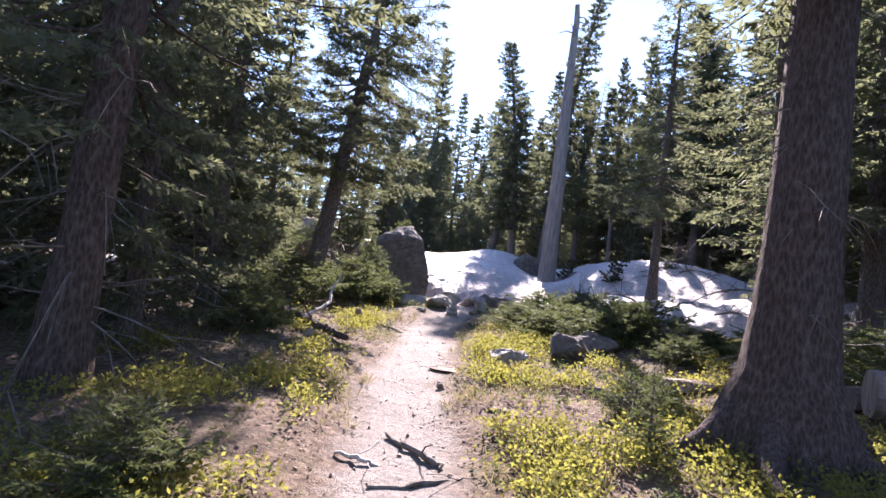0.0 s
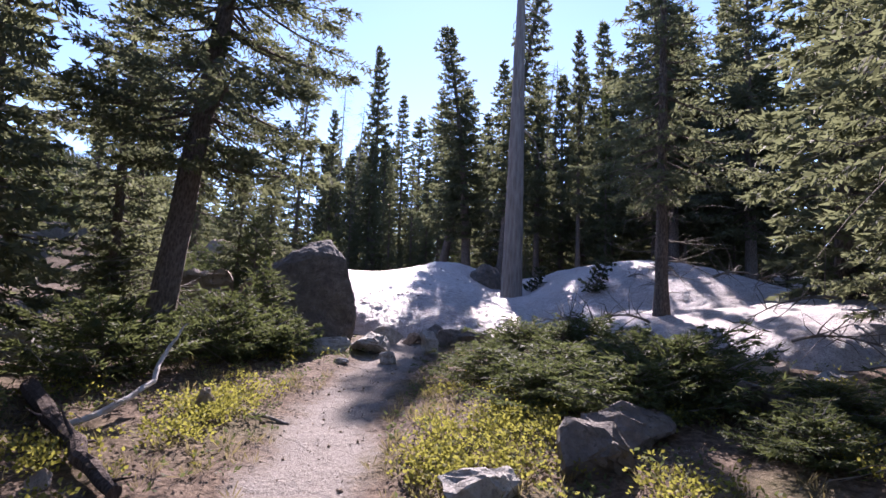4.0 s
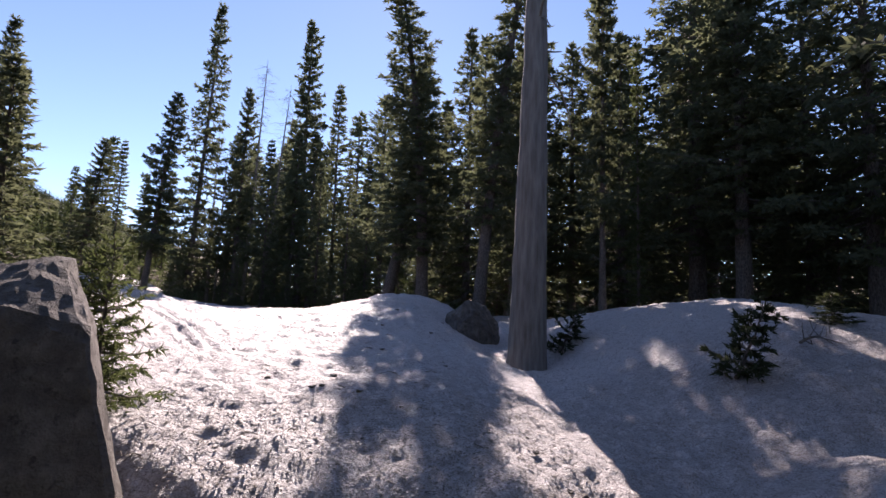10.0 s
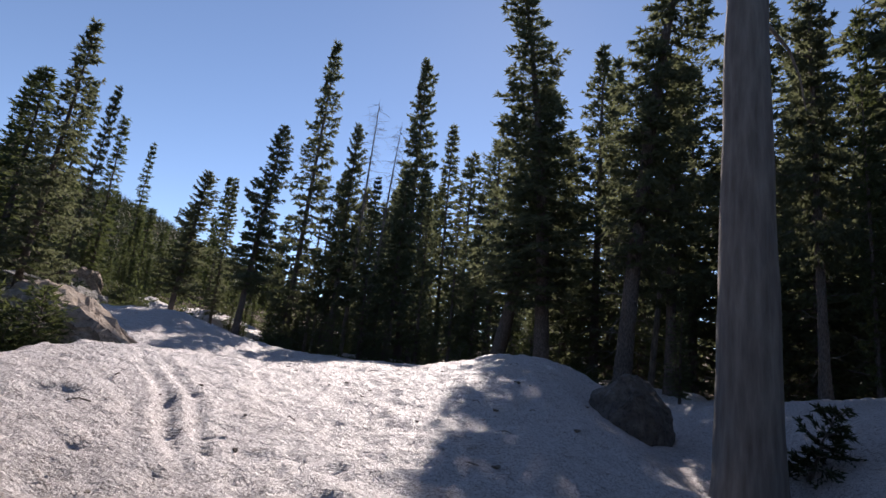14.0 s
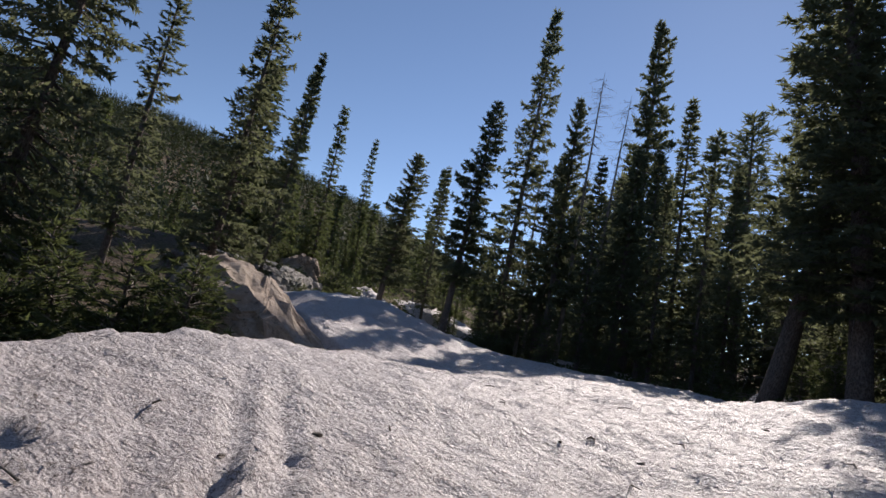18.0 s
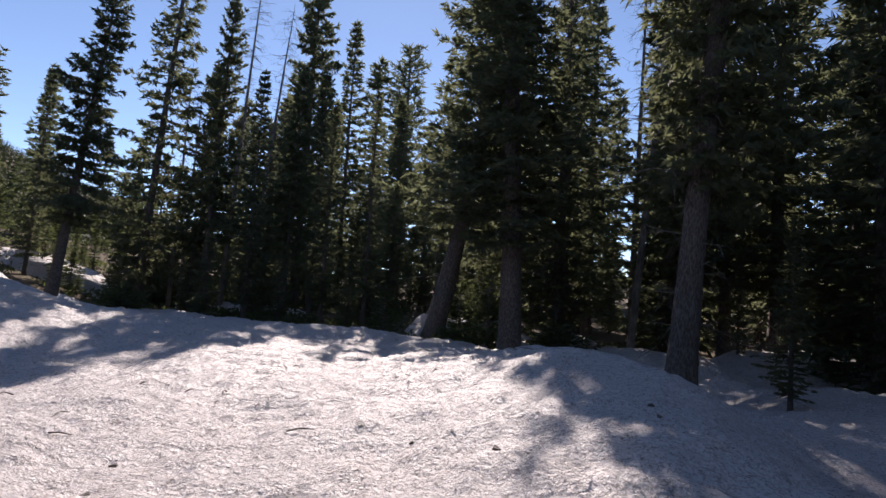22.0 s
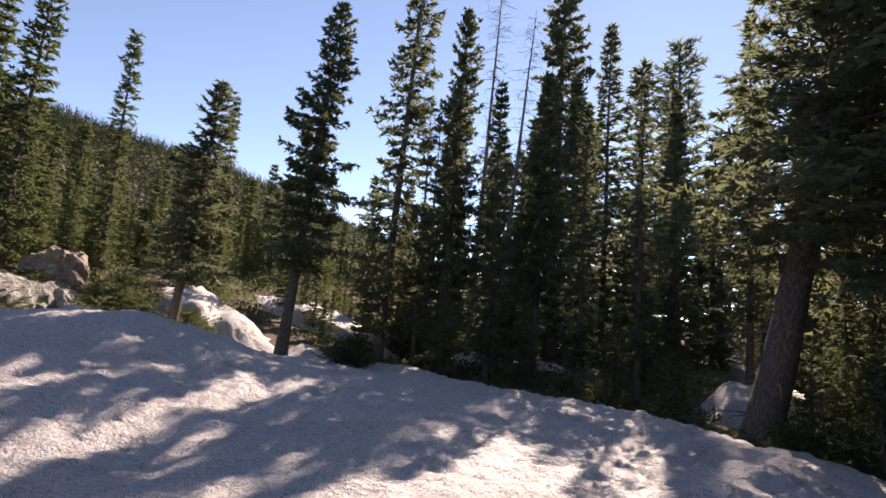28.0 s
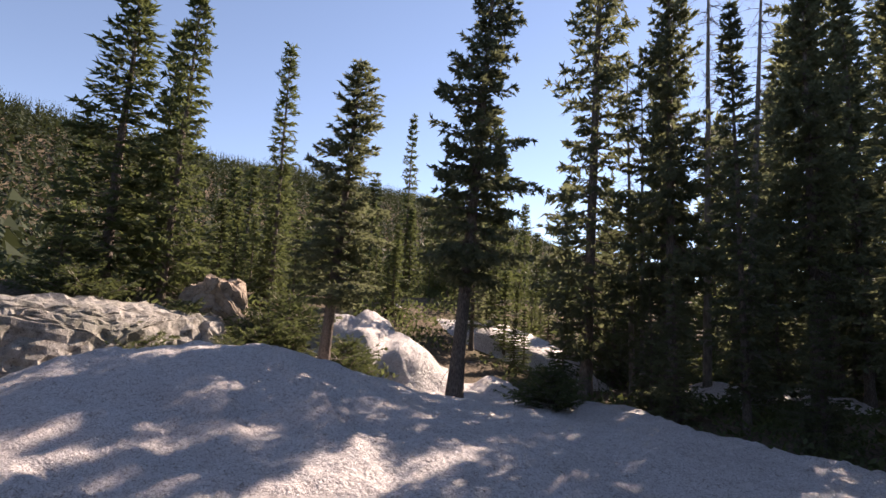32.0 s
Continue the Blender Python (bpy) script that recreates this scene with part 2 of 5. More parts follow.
def ground_z(x, y):
    x, y = np.asarray(x, float), np.asarray(y, float)
    z = np.interp(y, [-2000, -40, -5, 0, 8, 13, 15.5, 18, 22, 26, 35, 45, 100, 2000], [-6, -2, -0.55, -0.27, 0.21, 0.51, 0.72, 0.95, 1.4, 1.7, 1.65, 2.0, 5, 30])
    near = 1 - smooth(14, 18, y)
    z = z + near * 0.085 * np.clip(x - 0.7, 0, 9) + near * 0.07 * np.clip(-x - 0.8, 0, 3)
    z = z + 0.05 * np.clip(x - 5, 0, 30) * smooth(14, 20, y)
    z = z + 0.42 * np.clip(-x - 8.5, 0, 7) * smooth(24, 32, y)
    off = np.abs(x - track_x(y))
    tread = (1 - smooth(0.35, 0.9, off)) * (1 - smooth(14, 16, y))
    z = z + 0.22 * (fbm(x * 0.45, y * 0.45, 3) - 0.5) * (1 - 0.8 * tread) + 0.05 * (fbm(x * 2.1, y * 2.1, 8) - 0.5) - 0.05 * tread
    z = z + 86 * smooth(66, 310, -x) * (0.88 + 0.24 * fbm(x * 0.007, y * 0.007, 5)) - 50 * smooth(330, 1150, -x)
    z = z + 18 * smooth(60, 260, x)
    return z


def axis_steps(lo, hi, fine, far, growth=1.22):
    a = list(np.arange(lo, hi + fine / 2, fine))
    s = fine
    while a[-1] < far:
        s *= growth
        a.append(a[-1] + s)
    s = fine
    while a[0] > -far:
        s *= growth
        a.insert(0, a[0] - s)
    return np.array(a)


gx, gy = axis_steps(-9, 9, 0.14, 2200), axis_steps(-5, 30, 0.14, 2200)
GX, GY = np.meshgrid(gx, gy, indexing="ij")
GZ = ground_z(GX, GY)

m, nt, b = material("forest_floor", 0.95, 0.15)
c = coords(nt)
sep = nt.nodes.new("ShaderNodeSeparateXYZ")
nt.links.new(c, sep.inputs[0])
litter = ramp(nt, noise_tex(nt, c, 14, 6, 0.7), [(0.3, (0.042, 0.030, 0.023)), (0.5, (0.125, 0.090, 0.066)), (0.72, (0.27, 0.205, 0.155))])
grit = ramp(nt, noise_tex(nt, c, 38, 5, 0.7), [(0.3, (0.13, 0.108, 0.094)), (0.52, (0.255, 0.225, 0.20)), (0.75, (0.40, 0.37, 0.34))])
wob = maths(nt, "MULTIPLY", maths(nt, "SUBTRACT", noise_tex(nt, c, 2.4, 6, 0.65), 0.5), 2.6)
yy = nt.nodes.new("ShaderNodeFloatCurve")
yy.inputs["Value"].default_value = 0
curve = yy.mapping.curves[0]
yy.mapping.use_clip = False
pts = [(-0.2, 0.465), (0.0, 0.49), (0.185, 0.478), (0.28, 0.466), (0.375, 0.458), (0.415, 0.466), (0.51, 0.470), (0.61, 0.495), (0.7, 0.53), (0.8, 0.56)]
curve.points[0].location, curve.points[1].location = pts[0], pts[-1]
for p in pts[1:-1]:
    curve.points.new(*p)
yy.mapping.update()
nt.links.new(maths(nt, "MULTIPLY", sep.outputs[1], 0.05), yy.inputs["Value"])
cx = maths(nt, "MULTIPLY", maths(nt, "SUBTRACT", yy.outputs[0], 0.5), 10.0)
off = maths(nt, "ABSOLUTE", maths(nt, "SUBTRACT", sep.outputs[0], cx))
on = maths(nt, "SUBTRACT", 1.0, maths(nt, "MULTIPLY", maths(nt, "SUBTRACT", maths(nt, "ADD", off, maths(nt, "MULTIPLY", wob, 0.3)), 0.28), 3.2, True), True)
on = maths(nt, "MULTIPLY", on, maths(nt, "SUBTRACT", 1.0, maths(nt, "MULTIPLY", maths(nt, "SUBTRACT", sep.outputs[1], 10.5, True), 0.2, True), True))
moss = maths(nt, "MULTIPLY", maths(nt, "SUBTRACT", noise_tex(nt, c, 0.7, 4), 0.52, True), 5, True)
col = mix(nt, maths(nt, "MULTIPLY", moss, 0.5), litter, (0.10, 0.10, 0.035))
far_green = maths(nt, "MULTIPLY", maths(nt, "SUBTRACT", sep.outputs[1], 34.0, True), 0.15, True)
aside = maths(nt, "ADD", maths(nt, "ABSOLUTE", sep.outputs[0]), maths(nt, "MULTIPLY", wob, 2.0))
far_green = maths(nt, "MAXIMUM", far_green, maths(nt, "MULTIPLY", maths(nt, "SUBTRACT", aside, 10.0, True), 0.15, True))
col = mix(nt, maths(nt, "MULTIPLY", far_green, 0.85), col, ramp(nt, noise_tex(nt, c, 2.5, 6, 0.7), [(0.35, (0.024, 0.034, 0.014)), (0.65, (0.070, 0.090, 0.034))]))
gravel = ramp(nt, noise_tex(nt, c, 95, 3, 0.6), [(0.4, (0.09, 0.075, 0.065)), (0.62, (0.42, 0.39, 0.36))])
grit = mix(nt, 0.35, grit, gravel)
col = mix(nt, on, col, grit)
nt.links.new(col, b.inputs["Base Color"])
bump(nt, b, maths(nt, "ADD", noise_tex(nt, c, 40, 6, 0.7), maths(nt, "MULTIPLY", noise_tex(nt, c, 9, 4), 1.5)), 0.8, 0.03)
M_GROUND = m
ground = new("ground", mesh_of("ground", np.stack([GX, GY, GZ], -1), grid_faces(len(gx), len(gy)), M_GROUND, True))
tagged(ground, "forest floor of gravelly soil, needle litter and a trodden path", "ground", kind="structure")

# ---- snow ----
PATCHES = [  # middle, half sizes, turn, depth of the loose snow patches
    (-11.3, 39.4, 2.4, 1.5, 12, 0.72), (-12.3, 40.2, 1.5, 0.8, -20, 0.62), (-8.6, 41.2, 1.3, 1.0, 0, 0.5),
    (-10.8, 45.5, 3.2, 1.6, 20, 0.6), (6.3, 33.0, 3.4, 3.4, 0, 0.5), (3.4, 41.0, 1.7, 1.9, 0, 0.75), (6.5, 38.5, 2.6, 2.0, 0, 0.4), (11, 33, 4, 3, 20, 0.45), (8.2, 12.6, 3.4, 1.6, 10, 0.4),
    (-7.5, 12.5, 1.6, 0.8, 10, 0.3), (-10, 17, 2, 1.2, 0, 0.3), (15, 27, 4, 3, 0, 0.4), (-4, 47, 3, 1.5, 0, 0.3), (-6.2, 8.0, 0.9, 0.5, 20, 0.25),
    (3.05, 14.1, 0.45, 0.25, 0, 0.25), (-7.6, 9.9, 1.0, 0.6, 0, 0.3)]


PRINTS = [(-1.14, 18.38), (-0.68, 18.25), (-0.1, 18.33), (-0.08, 19.23), (1.43, 19.48), (-1.35, 18.97), (-0.9, 17.5), (-0.2, 17.2), (0.6, 17.6), (0.1, 16.7), (0.9, 18.4), (-0.5, 19.7),
          (-0.44, 23.95), (-0.76, 25.86), (0.57, 23.98), (0.72, 23.49), (-1.4, 27.25), (-0.94, 26.71), (-0.52, 26.21), (-0.6, 22.4), (-0.1, 21.6), (-0.3, 20.6), (0.2, 24.9), (-0.2, 27.6)]


def snow_z(x, y):
    """Top of the snow; it lies under the ground where there is none."""
    g = ground_z(x, y)
    s = np.interp(y, [12, 14.8, 15.6, 16.3, 17, 18.3, 20.4, 22, 23.8, 26, 30, 36, 44], [0.45, 0.70, 0.84, 1.03, 1.24, 1.52, 1.80, 2.02, 2.20, 2.30, 2.32, 2.3, 2.3])
    s = s + 0.52 * bell(x + 3.5, 2.1, y - 20.8, 4.3) - 0.42 * bell(x - 3.7, 1.4, y - 19.0, 4.5) + 0.95 * bell(x - 8.0, 3.4, y - 20.0, 5.0)
    s = s + 0.16 * bell(x - 1.3, 1.4, y - 23.5, 3.0) + 0.58 * bell(x - 2.3, 1.7, y - 26.2, 3.2) - 0.45 * bell(x - 3.6, 1.2, y - 23.6, 1.8) - 0.35 * bell(x - 4.6, 1.8, y - 29, 5)
    s = s + 0.98 * bell(x + 8.95, 3.0, y - 34.2, 2.7) + 0.35 * bell(x + 8.6, 2.6, y - 30.2, 3.0) + 0.36 * bell(x + 10.7, 1.8, y - 32.6, 1.8) - 0.3 * bell(x + 4.8, 2.0, y - 27.0, 3.5)
    s = s - 0.35 * bell(x - 3.75, 0.7, y - 21.5, 0.7)
    s = np.maximum(s, g + 0.32 * smooth(3.2, 5.0, x) * (1 - smooth(20, 26, y)))
    wob = 1.3 * (fbm(x * 0.5, y * 0.5, 21) - 0.5)
    front = np.interp(x, [-10, 0, 1.6, 2.9, 4.1, 4.7, 6, 9, 13], [19.9, 15.45, 15.0, 14.2, 12.9, 10.9, 10.1, 10.4, 12])
    edge = np.minimum((y - front) * np.where(x > 3.5, 0.8, 1.0), (42.5 - y) * 0.6)
    left = np.interp(y, [14, 16, 20, 25, 28, 31, 34, 40, 44], [-0.9, -2.2, -4.8, -4.1, -6.6, -11.8, -12.6, -13.0, -10])
    right = np.interp(y, [13, 20, 26, 28, 31, 34, 35.3, 37.3, 39, 43], [11.5, 13, 10.5, 8.5, 6.0, 3.6, 2.3, 0.1, -2.8, -7.2])
    edge = np.minimum(edge, np.minimum(x - left, right - x)) + wob * 0.6
    top = g - 0.3 + (s - g + 0.3) * smooth(-0.1, 1.15, edge)
    for px, py, rx, ry, turn, deep in PATCHES:
        ca, sa_ = math.cos(radians(turn)), math.sin(radians(turn))
        u, v = (x - px) * ca + (y - py) * sa_, (y - py) * ca - (x - px) * sa_
        r = 1 - np.sqrt((u / rx) ** 2 + (v / ry) ** 2) + wob * 0.35
        top = np.maximum(top, g - 0.15 + (deep + 0.15) * smooth(-0.05, 0.6, r))
    top = top - 0.30 * bell(x + 10.9 + 0.6 * (y - 39.0), 0.28, y - 38.7, 0.9) - 0.22 * bell(x + 12.0 + 0.4 * (y - 39.0), 0.3, y - 38.9, 0.8)
    u, w = x + 0.12 * vnoise(x * 3, y * 3, 51), y + 0.12 * vnoise(x * 3, y * 3, 52)
    bowl = lambda q, sd: np.abs(2 * vnoise(u * q, w * q, sd) - 1)
    tread = bell(x - 0.1, 1.7, 0 * y, 1.0) * smooth(17.5, 19, y)
    rough = 0.9 + 0.5 * bell(x - 0.3, 3.0, y - 16.5, 3.0) + 0.5 * smooth(25.5, 29, y)
    cups = 0.08 * (fbm(x * 2.0, y * 2.0, 31) - 0.5) + 0.16 * (fbm(x * 0.6, y * 0.6, 39) - 0.5)
    cups = cups + rough * (0.024 * (1 - bowl(3.6, 35)) + 0.042 * (1 - bowl(6.3, 37)) + 0.012 * (1 - bowl(11.0, 41)) - 0.03 + 0.014 * (vnoise(u * 13.0, w * 13.0, 38) - 0.5) + 0.004 * (vnoise(x * 20.0, y * 20.0, 40) - 0.5))
    cups = cups + tread * (0.02 - 0.09 * np.abs(fbm(u * 2.6, w * 2.6, 61) - 0.5) + 0.075 * (fbm(u * 5.5, w * 5.5, 63) - 0.5) - 0.02)
    for shift in (0.0, 0.26):  # two slide marks down the mound
        u, w = (x + 1.05) * -0.59 + (y - 19.6) * 0.81, (x + 1.05 - shift) * 0.81 + (y - 19.6) * 0.59
        w = w + 0.05 * np.sin(u * 3)
        cups = cups - 0.05 * bell(w, 0.08, u - 1.2, 1.3) + 0.03 * bell(np.abs(w) - 0.14, 0.07, u - 1.2, 1.3)
    for k, (px, py) in enumerate(PRINTS):  # old footprints with thawed rims
        ca, sa_ = math.cos(2.1 * k), math.sin(2.1 * k)
        u, v = (x - px) * ca + (y - py) * sa_, (y - py) * ca - (x - px) * sa_
        r = np.sqrt((u / 0.20) ** 2 + (v / 0.13) ** 2)
        cups = cups - 0.010 * np.exp(-r**4) + 0.010 * np.exp(-((r - 1.4) / 0.35) ** 2)
    late = smooth(26, 30, y)  # wind ridges and thaw runnels across the upper bank
    ridge = 1 - np.abs(2 * vnoise((x * 0.35 + y * 0.9) * 1.1, (y * 0.35 - x * 0.9) * 0.28, 71) - 1)
    cups = cups + late * (0.10 * (ridge - 0.6) + 0.09 * (fbm(x * 1.1, y * 1.1, 73) - 0.5))
    return top + cups


def surface_z(x, y):
    return float(max(ground_z(x, y), snow_z(x, y)))


def bands(stops):
    out = []
    for lo, hi, step in stops:
        out.append(np.arange(lo, hi - step / 2, step))
    return np.concatenate(out)


sx = bands([(-15, -5, 0.10), (-5, 4, 0.05), (4, 9, 0.09), (9, 17, 0.2)])
sy = bands([(9.0, 14.5, 0.1), (14.5, 26, 0.05), (26, 36, 0.065), (36, 40, 0.1), (40, 49, 0.16)])
SX, SY = np.meshgrid(sx, sy, indexing="ij")
SZ = snow_z(SX, SY)
faces = grid_faces(len(sx), len(sy))
over = (SZ - ground_z(SX, SY)).ravel() > -0.05
faces = faces[over[faces].any(1)]
used, faces = np.unique(faces, return_inverse=True)
m, nt, b = material("old_snow", 0.55, 0.4)
c = coords(nt)
fine, mid_, big = noise_tex(nt, c, 55, 5, 0.7), noise_tex(nt, c, 7, 5, 0.6), noise_tex(nt, c, 0.8, 4)
clean = ramp(nt, mid_, [(0.3, (0.50, 0.455, 0.445)), (0.62, (0.73, 0.69, 0.685))])
streak = noise_tex(nt, c, 30, 3, 0.75)
dirt = maths(nt, "MULTIPLY", maths(nt, "SUBTRACT", maths(nt, "ADD", maths(nt, "MULTIPLY", fine, 0.62), maths(nt, "MULTIPLY", mid_, 0.45)), 0.525, True), 5.5, True)
col = mix(nt, maths(nt, "MULTIPLY", dirt, 0.85), clean, (0.20, 0.15, 0.125))
col = mix(nt, maths(nt, "MULTIPLY", maths(nt, "SUBTRACT", streak, 0.57, True), 5, True), col, (0.17, 0.13, 0.11))
col = mix(nt, maths(nt, "MULTIPLY", maths(nt, "SUBTRACT", big, 0.5, True), 1.0, True), col, (0.40, 0.325, 0.30))
warp_n = node(nt, "ShaderNodeTexNoise", Scale=22.0, Detail=3.0)
nt.links.new(c, warp_n.inputs["Vector"])
warp = nt.nodes.new("ShaderNodeVectorMath")
warp.operation = "MULTIPLY_ADD"
warp.inputs[1].default_value = (0.05, 0.05, 0.05)
nt.links.new(warp_n.outputs["Color"], warp.inputs[0])
nt.links.new(c, warp.inputs[2])
for cells, thick, share, shade in ((17.0, 0.050, 0.48, 0.80), (34.0, 0.065, 0.45, 0.75)):  # needles and fibres melted into the surface
    vor = nt.nodes.new("ShaderNodeTexVoronoi")
    vor.feature = "DISTANCE_TO_EDGE"
    vor.inputs["Scale"].default_value = cells
    nt.links.new(warp.outputs[0], vor.inputs["Vector"])
    line = maths(nt, "SUBTRACT", 1.0, maths(nt, "DIVIDE", vor.outputs["Distance"], thick), True)
    broken = maths(nt, "MULTIPLY", maths(nt, "SUBTRACT", noise_tex(nt, c, cells * 0.9, 2, 0.6), share, True), 12, True)
    col = mix(nt, maths(nt, "MULTIPLY", maths(nt, "MULTIPLY", line, broken), shade), col, (0.10, 0.075, 0.06))
sepz = nt.nodes.new("ShaderNodeSeparateXYZ")
nt.links.new(c, sepz.inputs[0])
low = maths(nt, "MULTIPLY", maths(nt, "SUBTRACT", maths(nt, "ADD", 18.9, maths(nt, "MULTIPLY", mid_, 2.0)), sepz.outputs[1], True), 0.35, True)
grime = maths(nt, "MULTIPLY", low, maths(nt, "MULTIPLY", maths(nt, "SUBTRACT", noise_tex(nt, c, 5.5, 7, 0.75), 0.41, True), 9, True))
col = mix(nt, maths(nt, "MULTIPLY", grime, 0.9), col, (0.115, 0.085, 0.065))
nt.links.new(col, b.inputs["Base Color"])
bump(nt, b, maths(nt, "ADD", maths(nt, "MULTIPLY", fine, 0.7), maths(nt, "ADD", maths(nt, "MULTIPLY", mid_, 1.5), maths(nt, "MULTIPLY", noise_tex(nt, c, 22, 4, 0.6), 1.3))), 0.74, 0.06)
b.inputs["Subsurface Weight"].default_value = 0.0
M_SNOW = m
snow = new("snow", mesh_of("snow", np.stack([SX, SY, SZ], -1).reshape(-1, 3)[used], faces.reshape(-1, 4), M_SNOW, True))
tagged(snow, "old dirty snow bank with sun cups and scattered needles", "snow", kind="structure")


# ---- conifers ----
def needles(origin, way, length, count, blade, rng, wide=0.34, kite=True, flatten=0.55):
    """Flat needle sprays along twigs: one pointed leaf each."""
    n = len(origin)
    o, d, l = (np.repeat(a, count, axis=0) for a in (origin, way, length))
    u = (np.tile(np.linspace(0.1, 1.0, count), n) + rng.uniform(-0.07, 0.07, n * count))[:, None]
    side = rng.normal(size=(n * count, 3)) * np.array([1, 1, flatten])
    side -= (side * d).sum(1)[:, None] * d
    side /= np.linalg.norm(side, axis=1)[:, None] + 1e-9
    tip = d * 0.75 + side * 0.62 + np.array([0, 0, 0.06])
    tip /= np.linalg.norm(tip, axis=1)[:, None]
    flat = np.cross(tip, side + rng.normal(size=side.shape) * 0.6)
    flat /= np.linalg.norm(flat, axis=1)[:, None] + 1e-9
    s = (blade * rng.uniform(0.65, 1.35, n * count))[:, None]
    base = o + d * (l[:, None] * u)
    if kite:
        v = np.stack([base, base + tip * s * 0.45 + flat * s * wide * 0.5, base + tip * s, base + tip * s * 0.45 - flat * s * wide * 0.5], 1)
    else:
        v = np.stack([base - flat * s * wide * 0.5, base + flat * s * wide * 0.5, base + tip * s], 1)
    k = v.shape[1]
    return v.reshape(-1, 3), np.arange(len(v) * k).reshape(-1, k)


def crown_of(H, seed, base=0.1, width=1.7, branches=150, step=0.22, count=5, blade=0.22, shape=0.8, droop=0.35, gaps=0.15, bend=0.0, wide=0.34, kite=False, twig=0.36, whorl=0.33, bits=5):
    """Limbs and needles of a spruce or fir that stands on z = 0."""
    rng = np.random.default_rng(seed)
    limbs = Soup()
    O, D, L = [], [], []
    lop = rng.uniform(0, 6.28)
    ph = rng.uniform(0, 6.28, 4)
    for k in range(branches):
        q = ((k + rng.random()) / branches) ** 1.08
        z = H * (base + (0.985 - base) * q)
        z = z + 0.6 * (round(z / whorl) * whorl - z)
        r = (1 - q) ** shape * (0.45 + 0.55 * min(1.0, (q + 0.02) / 0.14))
        az = k * 2.39996 + rng.uniform(-0.6, 0.6)
        tuft = 1 + 0.20 * math.sin(3 * az + ph[0] + 9 * q) + 0.16 * math.sin(17 * q + ph[1] + az) + 0.14 * math.sin(az + lop)
        reach = width * r * rng.uniform(0.6, 1.1) * tuft + 0.09
        if rng.random() < gaps:
            reach *= rng.uniform(0.25, 0.6)
        out = np.array([math.cos(az), math.sin(az), 0])
        slope = -droop * (1 - q) ** 0.7 + 0.6 * q * q * q + rng.uniform(-0.15, 0.12)
        s = np.linspace(0, 1, bits)
        x0 = bend * (z / H) ** 2
        sway = rng.uniform(-0.15, 0.15)
        pts = np.array([x0, 0, z]) + out * reach * s[:, None] + np.array([-out[1], out[0], 0]) * (reach * sway * s * s)[:, None] + np.array([0, 0, 1]) * (reach * (slope * s + 0.24 * s * s))[:, None]
        limbs.add(*tube(pts, np.linspace(0.010 + 0.011 * reach, 0.003, bits), 3))
        n = max(2, int(reach / step))
        u = np.sort(rng.uniform(0.10 if reach < 0.8 else 0.2, 1.0, n * 2))
        p = np.stack([np.interp(u, s, pts[:, i]) for i in range(3)], 1)
        axis = pts[-1] - pts[0]
        axis /= np.linalg.norm(axis)
        perp = np.array([-out[1], out[0], 0]) * np.where(np.arange(2 * n) % 2, 1, -1)[:, None]
        d = axis * 0.62 + perp * rng.uniform(0.5, 1.0, (2 * n, 1)) + np.array([0, 0, 1]) * rng.uniform(-0.5, 0.12, (2 * n, 1))
        d /= np.linalg.norm(d, axis=1)[:, None]
        O.append(p), D.append(d), L.append((twig * reach * (1.05 - u) + 0.6 * blade) * rng.uniform(0.7, 1.25, 2 * n))
        O.append(pts[-2:-1]), D.append(axis[None]), L.append(np.array([reach * 0.3]))
    O.append(np.array([[bend, 0, H * 0.955]])), D.append(np.array([[0, 0, 1.0]])), L.append(np.array([H * 0.045]))
    v, f = needles(np.concatenate(O), np.concatenate(D), np.concatenate(L), count, blade, rng, wide, kite)
    return limbs, v, f


def trunk_of(H, r, seed, sides=10, bend=0.0, flare=0.5, rings=18, top=0.05, lump=0.10):
    rng = np.random.default_rng(seed + 500)
    s = np.linspace(0, 1, rings) ** 1.5
    pts = np.stack([bend * s**2 + 0.015 * rng.normal(size=rings) * s, 0.015 * rng.normal(size=rings) * s, H * s], 1)
    pts[0, 2] = -0.35
    rad = r * ((1 - s) ** 0.85 * (1 - top) + top) * (1 + flare * np.exp(-s * H / 0.4))
    return tube(pts, rad, sides, lump, rng)


def dead_limbs(H, seed, lo, hi, n, reach, thick=0.014):
    rng = np.random.default_rng(seed + 900)
    out = Soup()
    for k in range(n):
        z = H * rng.uniform(lo, hi)
        az, l = rng.uniform(0, 6.28), reach * rng.uniform(0.3, 1.0)
        s = np.linspace(0, 1, 5)[:, None]
        way = np.array([math.cos(az), math.sin(az), rng.uniform(-0.5, 0.1)])
        pts = np.array([0, 0, z]) + way * l * s + np.array([0, 0, 1]) * (0.3 * l * s * s * rng.uniform(-1, 1))
        out.add(*tube(pts, np.linspace(thick, 0.003, 5), 3))
        for _ in range(4):
            q = pts[rng.integers(1, 5)]
            w = way + rng.normal(size=3) * 0.6
            out.add(*tube([q, q + w * l * 0.2, q + w * l * 0.38 + np.array([0, 0, -0.05])], [0.006, 0.004, 0.002], 3))
    return out


